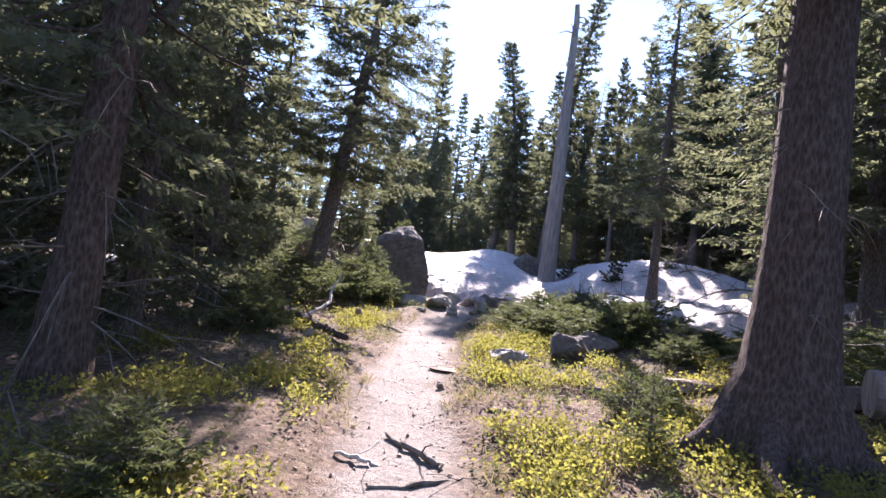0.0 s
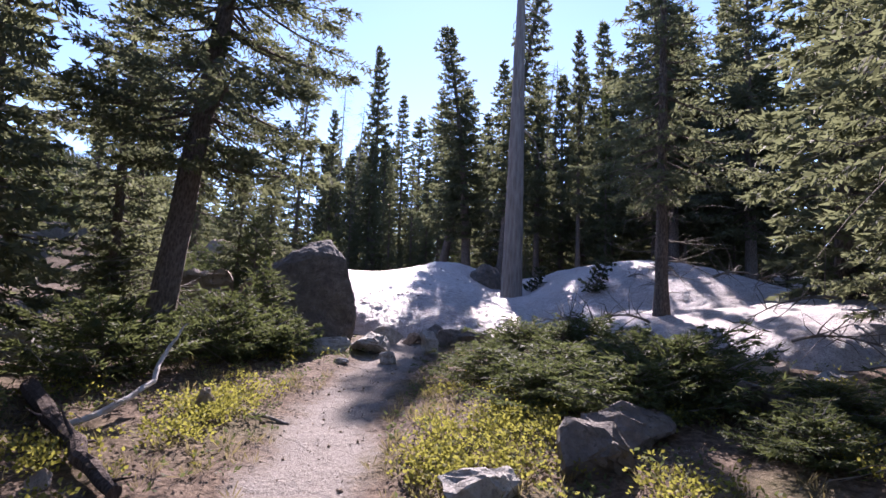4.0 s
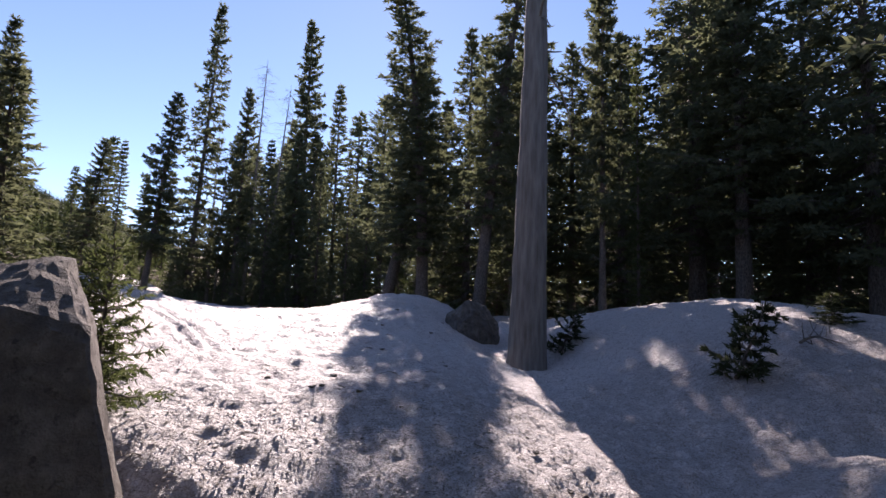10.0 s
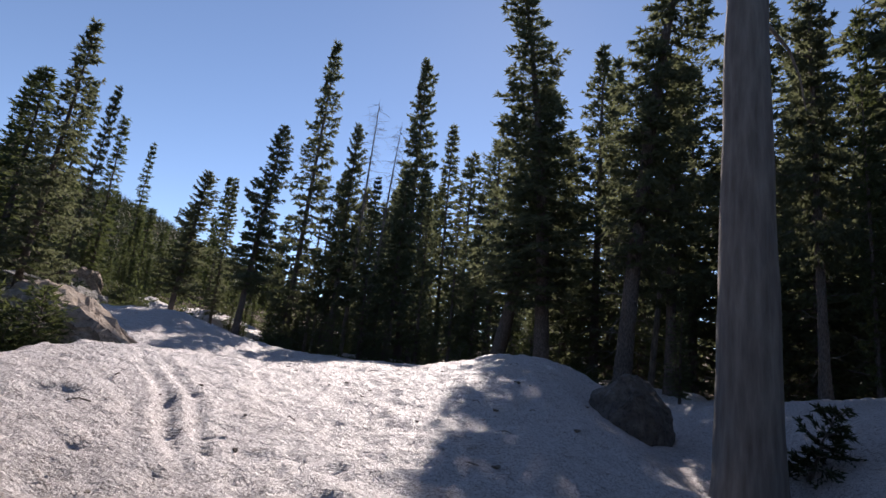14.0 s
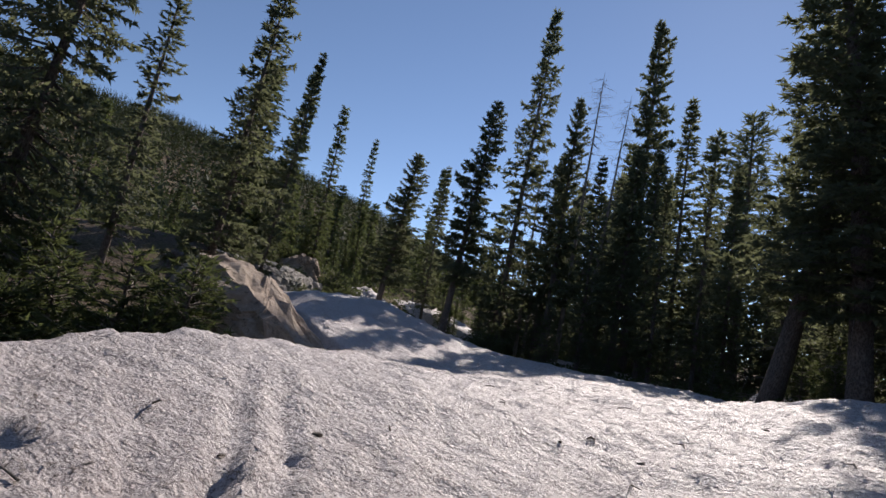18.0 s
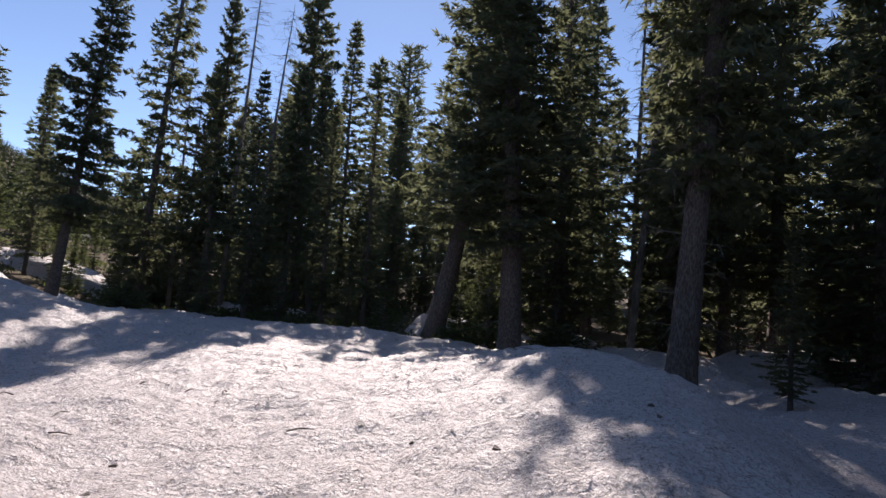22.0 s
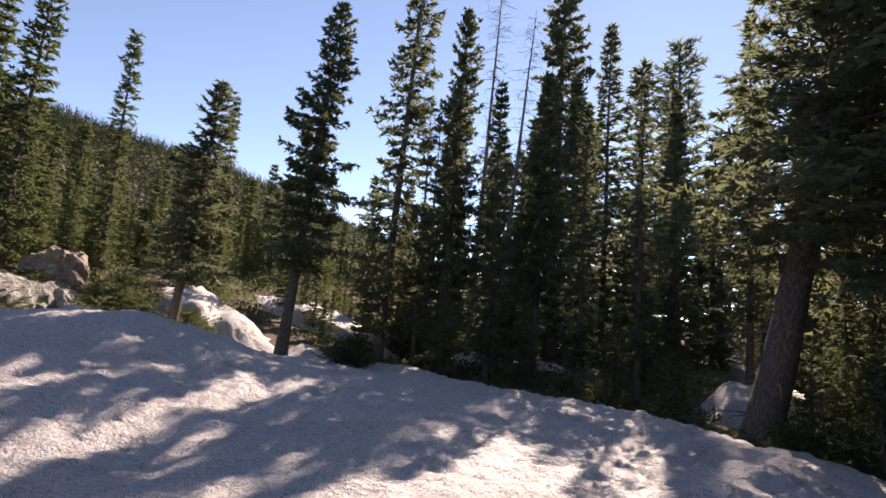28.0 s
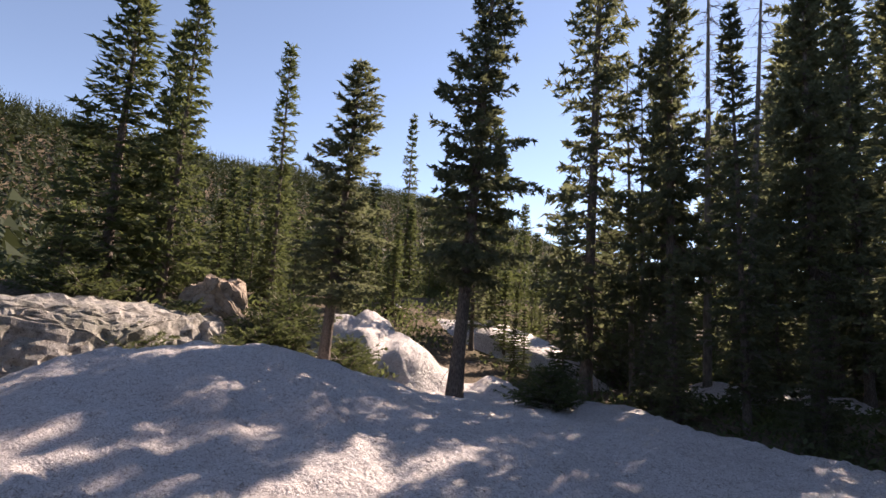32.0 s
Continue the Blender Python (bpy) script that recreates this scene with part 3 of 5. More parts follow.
def conifer(name, label, H, seed, r=0.14, needle=M_NEEDLE, bark=M_BARK, dead=10, base=0.1, group="", deadreach=1.2, lump=0.1, flare=0.5, sides=10, rings=18, **kw):
    root = tagged(new(name), label, "tree", group)
    bend = kw.get("bend", 0.0)
    part("trunk", mesh_of("trunk", *trunk_of(H, r, seed, sides, bend, flare, rings, lump=lump), bark, True), root)
    limbs, v, f = crown_of(H, seed, base=base, **kw)
    tagged(part("branchwork", limbs.mesh("branchwork", bark), root), kind="stuff")
    part("crown", mesh_of("crown", v, f, needle), root)
    if dead:
        tagged(part("dead_brushwood", dead_limbs(H, seed, 0.05, max(base + 0.10, 0.18), dead, deadreach).mesh("dead_brushwood", M_TWIG), root), kind="stuff")
    return root


def stand(ob, x, y, tall=1.0, turn=0.0, lean=(0.0, 0.0), wide=None, first=False, sink=0.08, label="", on=None):
    """Sets a thing, or a copy of it, on the ground or the snow at x, y."""
    w = tall if wide is None else wide
    z = surface_z(x, y) if on is None else on
    m = pose(x, y, z - sink, lean[0], lean[1], 0) @ pose(0, 0, 0, 0, 0, turn) @ Matrix.Diagonal((w, w, tall, 1))
    o = ob
    if first:
        ob.matrix_basis = m
    else:
        s = ob.matrix_basis.copy()
        ob.matrix_basis = Matrix.Identity(4)
        o = copy_thing(ob, m)
        ob.matrix_basis = s
    return tagged(o, label)


GROVE = "spruces and firs of the forest"
KIND_H = {"slim": 12, "full": 13, "open": 13, "broad": 12, "skirt": 10, "sunny": 10, "thin": 10, "pine": 10, "bare": 10, "far_a": 12, "far_b": 12, "far_c": 8, "far_d": 8}
kinds = {
    "slim": conifer("spruce_tree", "slim narrow spruce with short dark boughs", 12, 11, 0.12, width=1.15, branches=210, shape=0.72, bits=3, blade=0.17, count=6, wide=0.45, group=GROVE),
    "full": conifer("spruce_tree", "tall spruce with dark drooping boughs in a dense grove", 13, 12, 0.17, width=1.85, branches=230, base=0.08, shape=0.78, bits=3, blade=0.17, count=6, wide=0.45, group=GROVE),
    "open": conifer("spruce_tree", "open-crowned spruce with gaps between its boughs", 13, 13, 0.15, width=1.55, branches=150, base=0.16, gaps=0.3, bits=3, blade=0.17, count=6, wide=0.45, group=GROVE),
    "broad": conifer("fir_tree", "broad dark fir with heavy boughs on a bare lower trunk", 12, 14, 0.21, width=2.5, branches=240, base=0.2, shape=0.65, droop=0.5, dead=24, bits=3, blade=0.17, count=6, wide=0.45, group=GROVE),
    "skirt": conifer("fir_tree", "dark fir with boughs reaching down to the ground", 10, 15, 0.14, width=1.8, branches=230, base=0.03, shape=0.8, droop=0.4, dead=0, bits=3, blade=0.17, count=6, wide=0.45, group=GROVE),
    "sunny": conifer("spruce_tree", "sunlit green spruce among boulders", 10, 16, 0.13, M_NEEDLE_Y, width=1.45, branches=200, base=0.07, gaps=0.2, bits=3, blade=0.17, count=6, wide=0.45, group=GROVE),
    "thin": conifer("spruce_tree", "thin spire-like spruce with very short boughs", 10, 17, 0.10, M_NEEDLE_Y, width=0.75, branches=190, base=0.05, shape=0.6, blade=0.17, bits=3, group=GROVE),
    "pine": conifer("pine_tree", "pine with a rounded crown of tufted upswept boughs", 10, 18, 0.16, width=1.3, branches=150, base=0.12, shape=0.34, droop=-0.25, blade=0.22, bits=3, group=GROVE),
    "bare": conifer("spruce_tree", "ragged spruce on a bare lower trunk beside the snow", 10, 19, 0.18, width=1.4, branches=250, base=0.25, shape=0.55, droop=0.4, gaps=0.3, dead=14, deadreach=0.9, bits=3, step=0.13, count=8, blade=0.125, wide=0.46, group=GROVE),
    "far_a": conifer("spruce_tree", "dark spruce deeper in the forest", 12, 21, 0.14, dead=0, sides=5, rings=7, width=1.7, branches=120, step=0.34, count=4, blade=0.27, wide=0.5, base=0.06, bits=2, group=GROVE),
    "far_b": conifer("spruce_tree", "narrow spruce deeper in the forest", 12, 22, 0.12, dead=0, sides=5, rings=7, width=1.25, branches=120, step=0.34, count=4, blade=0.26, wide=0.5, base=0.06, bits=2, group=GROVE),
    "far_c": conifer("spruce_tree", "sunlit spruce in the valley", 8, 23, 0.11, M_NEEDLE_Y, dead=0, sides=5, rings=7, width=1.2, branches=110, step=0.3, count=4, blade=0.22, wide=0.5, base=0.06, bits=2, group=GROVE),
    "far_d": conifer("spruce_tree", "narrow sunlit spruce in the valley", 8, 24, 0.10, M_NEEDLE_Y, dead=0, sides=5, rings=7, width=0.85, branches=110, step=0.28, count=4, blade=0.2, wide=0.5, base=0.05, bits=2, group=GROVE),
}
placed = set()
DISTANT = []


def tree(kind, x, y, H, turn=0.0, lean=(0, 0), fat=1.0, label=""):
    if kind == "distant":
        DISTANT.append((x, y, H, turn, fat))
        return None
    k = H / KIND_H[kind]
    o = stand(kinds[kind], x, y, k, turn, lean, k * fat, kind not in placed, label=label)
    placed.add(kind)
    return o


# single trees along the walk: kind, x, y, height, turn, lean, stoutness
for row in [
    ("full", -7.7, 43.5, 17.6, 20, (0, 2.5), 0.74), ("bare", -5.2, 42.5, 12.4, 70, (0, 1), 0.62), ("bare", -2.4, 49.0, 19.7, 110, (0, 0), 0.62),
    ("slim", -0.4, 54.0, 17.2, 10, (0, 0), 0.95), ("pine", 3.4, 58.0, 17.8, 200, (0, 0), 1.0), ("bare", -8.05, 38.0, 9.6, 40, (0, 5), 0.85),
    ("bare", -10.0, 36.3, 6.5, 80, (0, 6), 1.1), ("slim", -11.5, 43.6, 8.0, 60, (0, 1), 0.9), ("thin", -14.5, 38.2, 7.7, 130, (0, 1), 1.0),
    ("thin", -20.6, 50.5, 10.0, 30, (0, 2), 0.8), ("skirt", 3.7, 36.6, 3.2, 60, (0, 0), 1.1), ("slim", 5.4, 27.3, 2.6, 90, (0, 1), 1.3),
    ("broad", 11.3, 27.5, 14.5, 100, (0, 0), 1.1), ("sunny", -15.3, 34.3, 7.5, 30, (0, 2), 1.45),
    ("sunny", -14.4, 35.2, 7.9, 75, (0, 4), 0.9), ("full", -8.1, 26.4, 7.6, 30, (0, 4), 0.9), ("slim", -9.2, 29.0, 7.2, 210, (0, 5), 0.65),
    ("bare", 7.1, 25.4, 10.0, 10, (0, 0), 0.5), ("thin", 8.4, 25.9, 8.0, 10, (0, 0), 0.55),
    # the dark cluster beyond the snow
    ("bare", -6.0, 44.8, 10.5, 0, (0, 1), 0.75), ("slim", -3.6, 42.0, 9.5, 50, (0, 0), 0.9), ("bare", -2.5, 43.9, 10.5, 95, (0, 1), 0.8),
    ("slim", -0.9, 41.6, 8.5, 140, (0, 0), 1.0), ("open", 0.6, 41.0, 9.0, 190, (0, 0), 0.8), ("slim", -1.6, 47.0, 11.5, 240, (0, 0), 1.0),
    ("slim", 1.7, 43.4, 9.5, 280, (0, 0), 1.0), ("open", 3.4, 41.8, 10.5, 330, (0, 0), 0.8), ("skirt", -4.6, 40.6, 3.4, 20, (0, 0), 1.1),
    ("skirt", -2.2, 40.0, 3.0, 70, (0, 0), 1.1), ("skirt", 0.0, 39.3, 2.6, 120, (0, 0), 1.2), ("skirt", -5.6, 42.4, 3.6, 220, (0, 0), 1.1),
    ("skirt", 1.0, 44.6, 4.0, 160, (0, 0), 1.2), ("skirt", -3.4, 45.6, 4.2, 20, (0, 0), 1.2),
    # the wall of firs to the east
    ("bare", 6.9, 31.6, 10.5, 15, (0, 0), 0.9), ("broad", 10.4, 35.0, 13.0, 75, (0, 0), 0.8), ("skirt", 10.2, 30.2, 11.0, 135, (0, 0), 1.1),
    ("skirt", 9.4, 36.0, 13.0, 195, (0, 0), 1.0), ("full", 5.9, 36.2, 14.0, 255, (0, 0), 1.0), ("full", 7.4, 39.4, 15.0, 315, (0, 0), 1.0),
    ("bare", 10.6, 24.6, 11.5, 40, (0, 0), 1.1), ("skirt", 13.4, 25.4, 12.0, 100, (0, 0), 1.1), ("broad", 13.8, 30.2, 14.0, 160, (0, 0), 1.0),
    ("broad", 15.2, 21.8, 13.5, 220, (0, 0), 1.0), ("skirt", 17.5, 18.4, 12.0, 280, (0, 0), 1.2), ("broad", 12.4, 22.6, 12.5, 340, (0, 0), 0.95),
    ("full", 11.2, 34.0, 15.0, 20, (0, 0), 1.0), ("skirt", 5.6, 40.4, 12.0, 45, (0, 0), 1.0), ("full", 9.8, 42.5, 15.0, 5, (0, 0), 1.0),
    ("skirt", 16.0, 36.0, 13.0, 70, (0, 0), 1.2), ("skirt", 18.5, 38.5, 13.0, 130, (0, 0), 1.2), ("full", 13.8, 36.4, 14.0, 10, (0, 0), 1.1), ("skirt", 19.0, 33.0, 13.0, 250, (0, 0), 1.2),
    # east of the path before the snow
    ("full", 7.6, 11.2, 12.0, 25, (0, 0), 1.0), ("skirt", 9.2, 14.6, 11.5, 85, (0, 0), 1.1), ("broad", 6.6, 8.7, 11.0, 145, (0, 0), 0.95),
    ("full", 9.6, 7.6, 13.0, 205, (0, 0), 1.0), ("skirt", 11.5, 10.5, 12.0, 265, (0, 0), 1.1), ("full", 6.8, 4.4, 13.0, 325, (0, 0), 1.0),
    ("broad", 12.5, 15.5, 13.0, 55, (0, 0), 1.0), ("skirt", 10.5, 3.5, 12.0, 115, (0, 0), 1.1), ("full", 7.5, -1.5, 13.0, 15, (0, 0), 1.0),
    # west of the path
    ("skirt", -4.9, 7.0, 9.0, 10, (0, 0), 0.9), ("full", -4.4, 9.3, 10.0, 110, (0, 1), 0.9), ("full", -5.1, 14.8, 9.0, 200, (0, 1), 0.9), ("full", -7.0, 8.0, 11.0, 300, (0, 0), 1.0),
    ("full", -5.6, 9.6, 11.0, 35, (0, 0), 0.95), ("skirt", -6.4, 13.4, 9.0, 95, (0, 0), 1.0), ("full", -8.2, 10.8, 12.0, 155, (0, 1), 1.0),
    ("skirt", -6.0, 17.6, 6.0, 215, (0, 0), 1.0), ("sunny", -9.4, 16.6, 8.5, 275, (0, 1), 1.0), ("full", -8.6, 5.4, 12.0, 335, (0, 0), 1.0),
    ("skirt", -11.6, 13.4, 10.0, 65, (0, 0), 1.1), ("full", -11.5, 7.5, 13.0, 125, (0, 0), 1.0), ("sunny", -12.8, 20.5, 9.0, 185, (0, 1), 1.0),
    ("skirt", -6.6, 2.4, 11.0, 245, (0, 0), 1.0), ("full", -5.4, -2.2, 12.0, 305, (0, 0), 1.0),
    ("broad", -9.2, 23.4, 8.5, 75, (0, 9), 0.75), ("open", -12.9, 27.9, 8.6, 345, (0, 3), 1.0), ("skirt", -3.9, 18.3, 3.6, 45, (0, 2), 1.25), ("skirt", -3.15, 18.6, 3.6, 130, (0, 0), 1.15),
]:
    tree(*row)
rng = np.random.default_rng(77)
for k in range(64):  # deeper forest ahead and to the east
    x, y = rng.uniform(-9, 34), rng.uniform(53, 82)
    y -= 1.1 * max(0, x - 8)
    tree("distant" if y > 58 or x > 14 else ["far_a", "far_b"][k % 2], x, y, rng.uniform(10, 16), rng.uniform(0, 360), (rng.uniform(-1, 1), rng.uniform(-1, 2)), rng.uniform(0.85, 1.15))
for k in range(40):  # sunlit trees of the valley to the north-west
    x, y = rng.uniform(-42, -13.5), rng.uniform(36, 92)
    x -= 0.05 * (y - 36)
    tree(["far_c", "far_d", "far_c"][k % 3], x, y, rng.uniform(5, 9), rng.uniform(0, 360), (rng.uniform(-1, 1), rng.uniform(0, 4)), rng.uniform(0.9, 1.25))
for k in range(16):  # behind the start
    a = rng.uniform(3.5, 5.9)
    tree("distant", 11.5 * math.cos(a), 11 * math.sin(a) - 3, rng.uniform(10, 14), rng.uniform(0, 360))

for k in range(28):  # forest behind the eastern firs
    x, y = rng.uniform(15, 38), rng.uniform(4, 48)
    tree("distant", x, y, rng.uniform(9, 14), rng.uniform(0, 360), (0, rng.uniform(-1, 1)), rng.uniform(0.9, 1.3))
for k in range(64):  # forest to the west and round the start
    x, y = rng.uniform(-44, -13), rng.uniform(-22, 30)
    if k % 4 == 3:
        x, y = rng.uniform(-12, 30), rng.uniform(-34, -13)
    tree("distant", x, y, rng.uniform(7, 12), rng.uniform(0, 360), (0, rng.uniform(-1, 1)), rng.uniform(0.9, 1.3))
for k in range(48):  # dark young growth at the back of the grove
    x = rng.uniform(-9, 16)
    y = 52 - 0.35 * abs(x) + rng.uniform(-3.5, 4) - 0.8 * max(0, x - 6)
    tree(["far_a", "far_b"][k % 2], x, y, rng.uniform(3.0, 6.5), rng.uniform(0, 360), (0, 0), rng.uniform(1.2, 1.6))
for k in range(16):  # low firs under the eastern trees
    tree(["far_a", "far_b"][k % 2], rng.uniform(9.5, 17), rng.uniform(22, 36), rng.uniform(2.2, 4.2), rng.uniform(0, 360), (0, 0), rng.uniform(1.2, 1.6))
for k in range(36):  # low sunlit growth between the valley trees
    x, y = rng.uniform(-24, -5), rng.uniform(47, 66)
    tree(["far_c", "far_d"][k % 2], x - 0.15 * (y - 44), y, rng.uniform(2.2, 5.0), rng.uniform(0, 360), (0, 1), rng.uniform(1.0, 1.5))

for k in range(70):  # saplings and low firs behind the snow mounds
    y = rng.uniform(37.5, 50)
    x = rng.uniform(-26, -8.5) + 0.35 * (y - 44)
    if (abs(x + 11.3) < 2.4 and abs(y - 39.6) < 2.6) or (abs(x + 13) < 2 and y < 41):
        continue
    tree(["far_c", "far_d", "far_c"][k % 3], x, y, rng.uniform(1.0, 3.2), rng.uniform(0, 360), (0, 1), rng.uniform(1.1, 1.7))

# the trees that stand too far off to tell apart, in one mesh
_, cv, cf = crown_of(12, 25, base=0.06, width=1.7, branches=80, step=0.48, count=4, blade=0.4, wide=0.5, bits=2)
tv, tf = trunk_of(12, 0.14, 25, 5, 0.0, 0.5, 6)
tf = np.concatenate([tf[:, [0, 1, 2]], tf[:, [0, 2, 3]]])
V, F, at = [], [], 0
for x, y, H, turn, fat in DISTANT:
    ca, sn = math.cos(radians(turn)), math.sin(radians(turn))
    k = H / 12
    for vs, fs in ((cv, cf), (tv, tf)):
        p = np.stack([(vs[:, 0] * ca - vs[:, 1] * sn) * k * fat + x, (vs[:, 0] * sn + vs[:, 1] * ca) * k * fat + y, vs[:, 2] * k + float(ground_z(x, y)) - 0.08], 1)
        V.append(p), F.append(fs + at)
        at += len(vs)
me = mesh_of("distant_forest", np.concatenate(V), np.concatenate(F), M_NEEDLE)
me.materials.append(M_BARK)
me.polygons.foreach_set("material_index", np.tile(np.concatenate([np.zeros(len(cf), np.int32), np.ones(len(tf), np.int32)]), len(DISTANT)))
tagged(new("distant_forest", me), "dark spruce forest standing back from the path", "forest", kind="stuff")

# ---- the near trees, with finer needles ----
fine = dict(kite=True, step=0.1, count=9, blade=0.09, wide=0.30, twig=0.34)
big = conifer("spruce_tree", "stout spruce with scaly bark and a flared base beside the path", 15, 31, 0.33, M_NEEDLE, M_BARK_R, dead=26, base=0.26, width=2.2, branches=120, droop=0.45, deadreach=1.0, flare=1.05, kite=True, step=0.13, count=8, blade=0.12)
stand(big, 2.9, 4.65, 1, 40, (0, 1.5), 1, True, on=float(ground_z(2.9, 4.65)) + 0.16)
for k, a in enumerate((200, 265, 140, 320, 30)):
    ca, sn = math.cos(radians(a)), math.sin(radians(a))
    sp = np.linspace(0, 1, 6)
    pts = np.stack([ca * (0.14 + 0.9 * sp), sn * (0.14 + 0.9 * sp) + 0.08 * np.sin(3 * sp + k), 0.50 * (1 - sp) ** 2.2 - 0.16 * sp], 1)
    part("root", mesh_of("root", *tube(pts, np.linspace(0.19, 0.05, 6), 8, 0.12, np.random.default_rng(k)), M_BARK_R, True), big)
stout = conifer("fir_tree", "stout fir with a thick bare lower trunk at the snow edge", 16, 36, 0.24, M_NEEDLE, M_BARK, dead=30, base=0.2, width=1.42, branches=270, shape=0.5, droop=0.45, gaps=0.22, deadreach=1.2, flare=0.3, bend=1.3, step=0.15, count=7, blade=0.17, wide=0.42)
stand(stout, 4.5, 28.3, 1, -15, (0, 3.5), 0.84, True)
stand(stout, 3.5, 33.1, 0.88, 200, (0, 0), 1.12)
leaner = conifer("fir_tree", "leaning fir with a thick bare trunk rising from the snow edge", 12, 37, 0.29, M_NEEDLE, M_BARK, dead=24, base=0.3, width=2.2, branches=210, shape=0.6, droop=0.45, gaps=0.22, deadreach=1.2, flare=0.25, bend=-1.3, step=0.16, count=6, blade=0.17, wide=0.42)
stand(leaner, 2.05, 35.75, 1, 0, (0, 14), 1, True)
west = conifer("spruce_tree", "leaning spruce with a clean lower trunk and drooping boughs", 10.5, 32, 0.205, M_NEEDLE, M_BARK, dead=26, base=0.27, width=2.5, branches=230, droop=0.38, deadreach=0.9, flare=0.35, **dict(fine, blade=0.10, count=12, wide=0.25))
stand(west, -3.05, 11.9, 1, 15, (-2, 7.5), 1, True)
east = conifer("fir_tree", "dark fir with dense drooping crown and bare dead lower twigs", 9.5, 33, 0.12, M_NEEDLE, M_BARK, dead=40, base=0.24, width=1.75, branches=120, gaps=0.25, droop=0.5, deadreach=1.1, **fine)
stand(east, 5.14, 14.07, 1, 70, (0, 0.5), 1, True)
thin_e = conifer("fir_tree", "slender fir with sparse boughs near the path", 8.5, 34, 0.085, M_NEEDLE, M_BARK, dead=26, base=0.2, width=1.35, branches=80, droop=0.45, gaps=0.3, deadreach=0.9, **fine)
stand(thin_e, 4.2, 7.15, 1, 0, (0, -2), 1, True)
near_w = conifer("fir_tree", "shaggy fir with boughs hanging over the path edge", 9.0, 35, 0.14, M_NEEDLE, M_BARK, dead=14, base=0.08, width=1.75, branches=150, droop=0.46, **fine)
stand(near_w, -3.3, 5.75, 1, 0, (0, 0), 0.72, True)
stand(near_w, -3.75, 8.5, 1.15, 140, (0, 2), 0.85)
dark_w = conifer("fir_tree", "old fir with a thick bare dark trunk and hanging boughs", 12.0, 38, 0.2, M_NEEDLE, M_BARK_R, dead=30, base=0.17, width=1.9, branches=110, droop=0.55, gaps=0.3, deadreach=1.3, **fine)
stand(dark_w, -3.05, 4.35, 1, 0, (0, 3), 1, True)
stand(near_w, 7.0, 10.6, 1.05, 60, (0, 0), 0.9)

# ---- the grey snag ----
snag = tagged(new("dead_tree"), "barkless grey dead tree trunk with crooked bare branches at its top", "tree")
v, f = trunk_of(11.5, 0.34, 41, sides=16, flare=0.18, top=0.28, lump=0.05, rings=26)
part("trunk", mesh_of("trunk", v, f, M_SNAG, True), snag)
rng = np.random.default_rng(41)
for k in range(15):
    z, az, l = rng.uniform(5.2, 11.2), rng.uniform(0, 6.28), rng.uniform(0.5, 1.3)
    s = np.linspace(0, 1, 6)[:, None]
    out = np.array([math.cos(az), math.sin(az), 0.1])
    pts = np.array([0, 0, z]) + out * l * s ** 0.8 + np.array([0, 0, -1]) * (1.2 * l * s**2.2) * rng.uniform(-0.3, 1.0) + rng.normal(size=(6, 3)) * 0.04 * s
    part("branch", mesh_of("branch", *tube(pts, np.linspace(0.035, 0.008, 6), 5), M_SNAG, True), snag)
snag.matrix_basis = pose(3.75, 21.55, surface_z(3.75, 21.55) - 0.15, 0, 1.2, 30)

# ---- bare dead spires in the grove ----
spire = tagged(new("dead_tree"), "bare dead spruce spire with wispy twigs", "tree", "dead spires")
v, f = trunk_of(15, 0.13, 43, flare=0.1)
part("trunk", mesh_of("trunk", v, f, M_TWIG, True), spire)
tagged(part("dead_brushwood", dead_limbs(15, 43, 0.3, 0.98, 170, 0.75, 0.014).mesh("dead_brushwood", M_TWIG), spire), kind="stuff")
stand(spire, -5.4, 47.0, 1.04, 0, (0, 2), 1, True)
for x, y, k, ln in [(-4.2, 46.0, 0.93, 4), (7.5, 35.0, 0.9, 5), (9.5, 38.5, 1.0, 1), (-7.0, 45.2, 0.7, 0), (-6.4, 44.2, 0.62, 1)]:
    stand(spire, x, y, k, 77 * x, (0, ln))


# ---- young firs and shrubs ----
def young_fir(label, H, seed, needle=M_NEEDLE, width=0.7, branches=60, **kw):
    root = tagged(new("young_fir"), label, "shrub", "young firs")
    part("stem", mesh_of("stem", *trunk_of(H, 0.028 * H, seed, sides=6, rings=8), M_BARK, True), root)
    opt = dict(base=0.03, shape=0.62, droop=0.12, kite=False, step=0.09, count=7, blade=0.08, wide=0.26, twig=0.42, whorl=0.12, bits=3)
    opt.update(kw)
    limbs, v, f = crown_of(H, seed, width=width, branches=branches, **opt)
    tagged(part("branchwork", limbs.mesh("branchwork", M_TWIG), root), kind="stuff")
    part("foliage", mesh_of("foliage", v, f, needle), root)
    return root


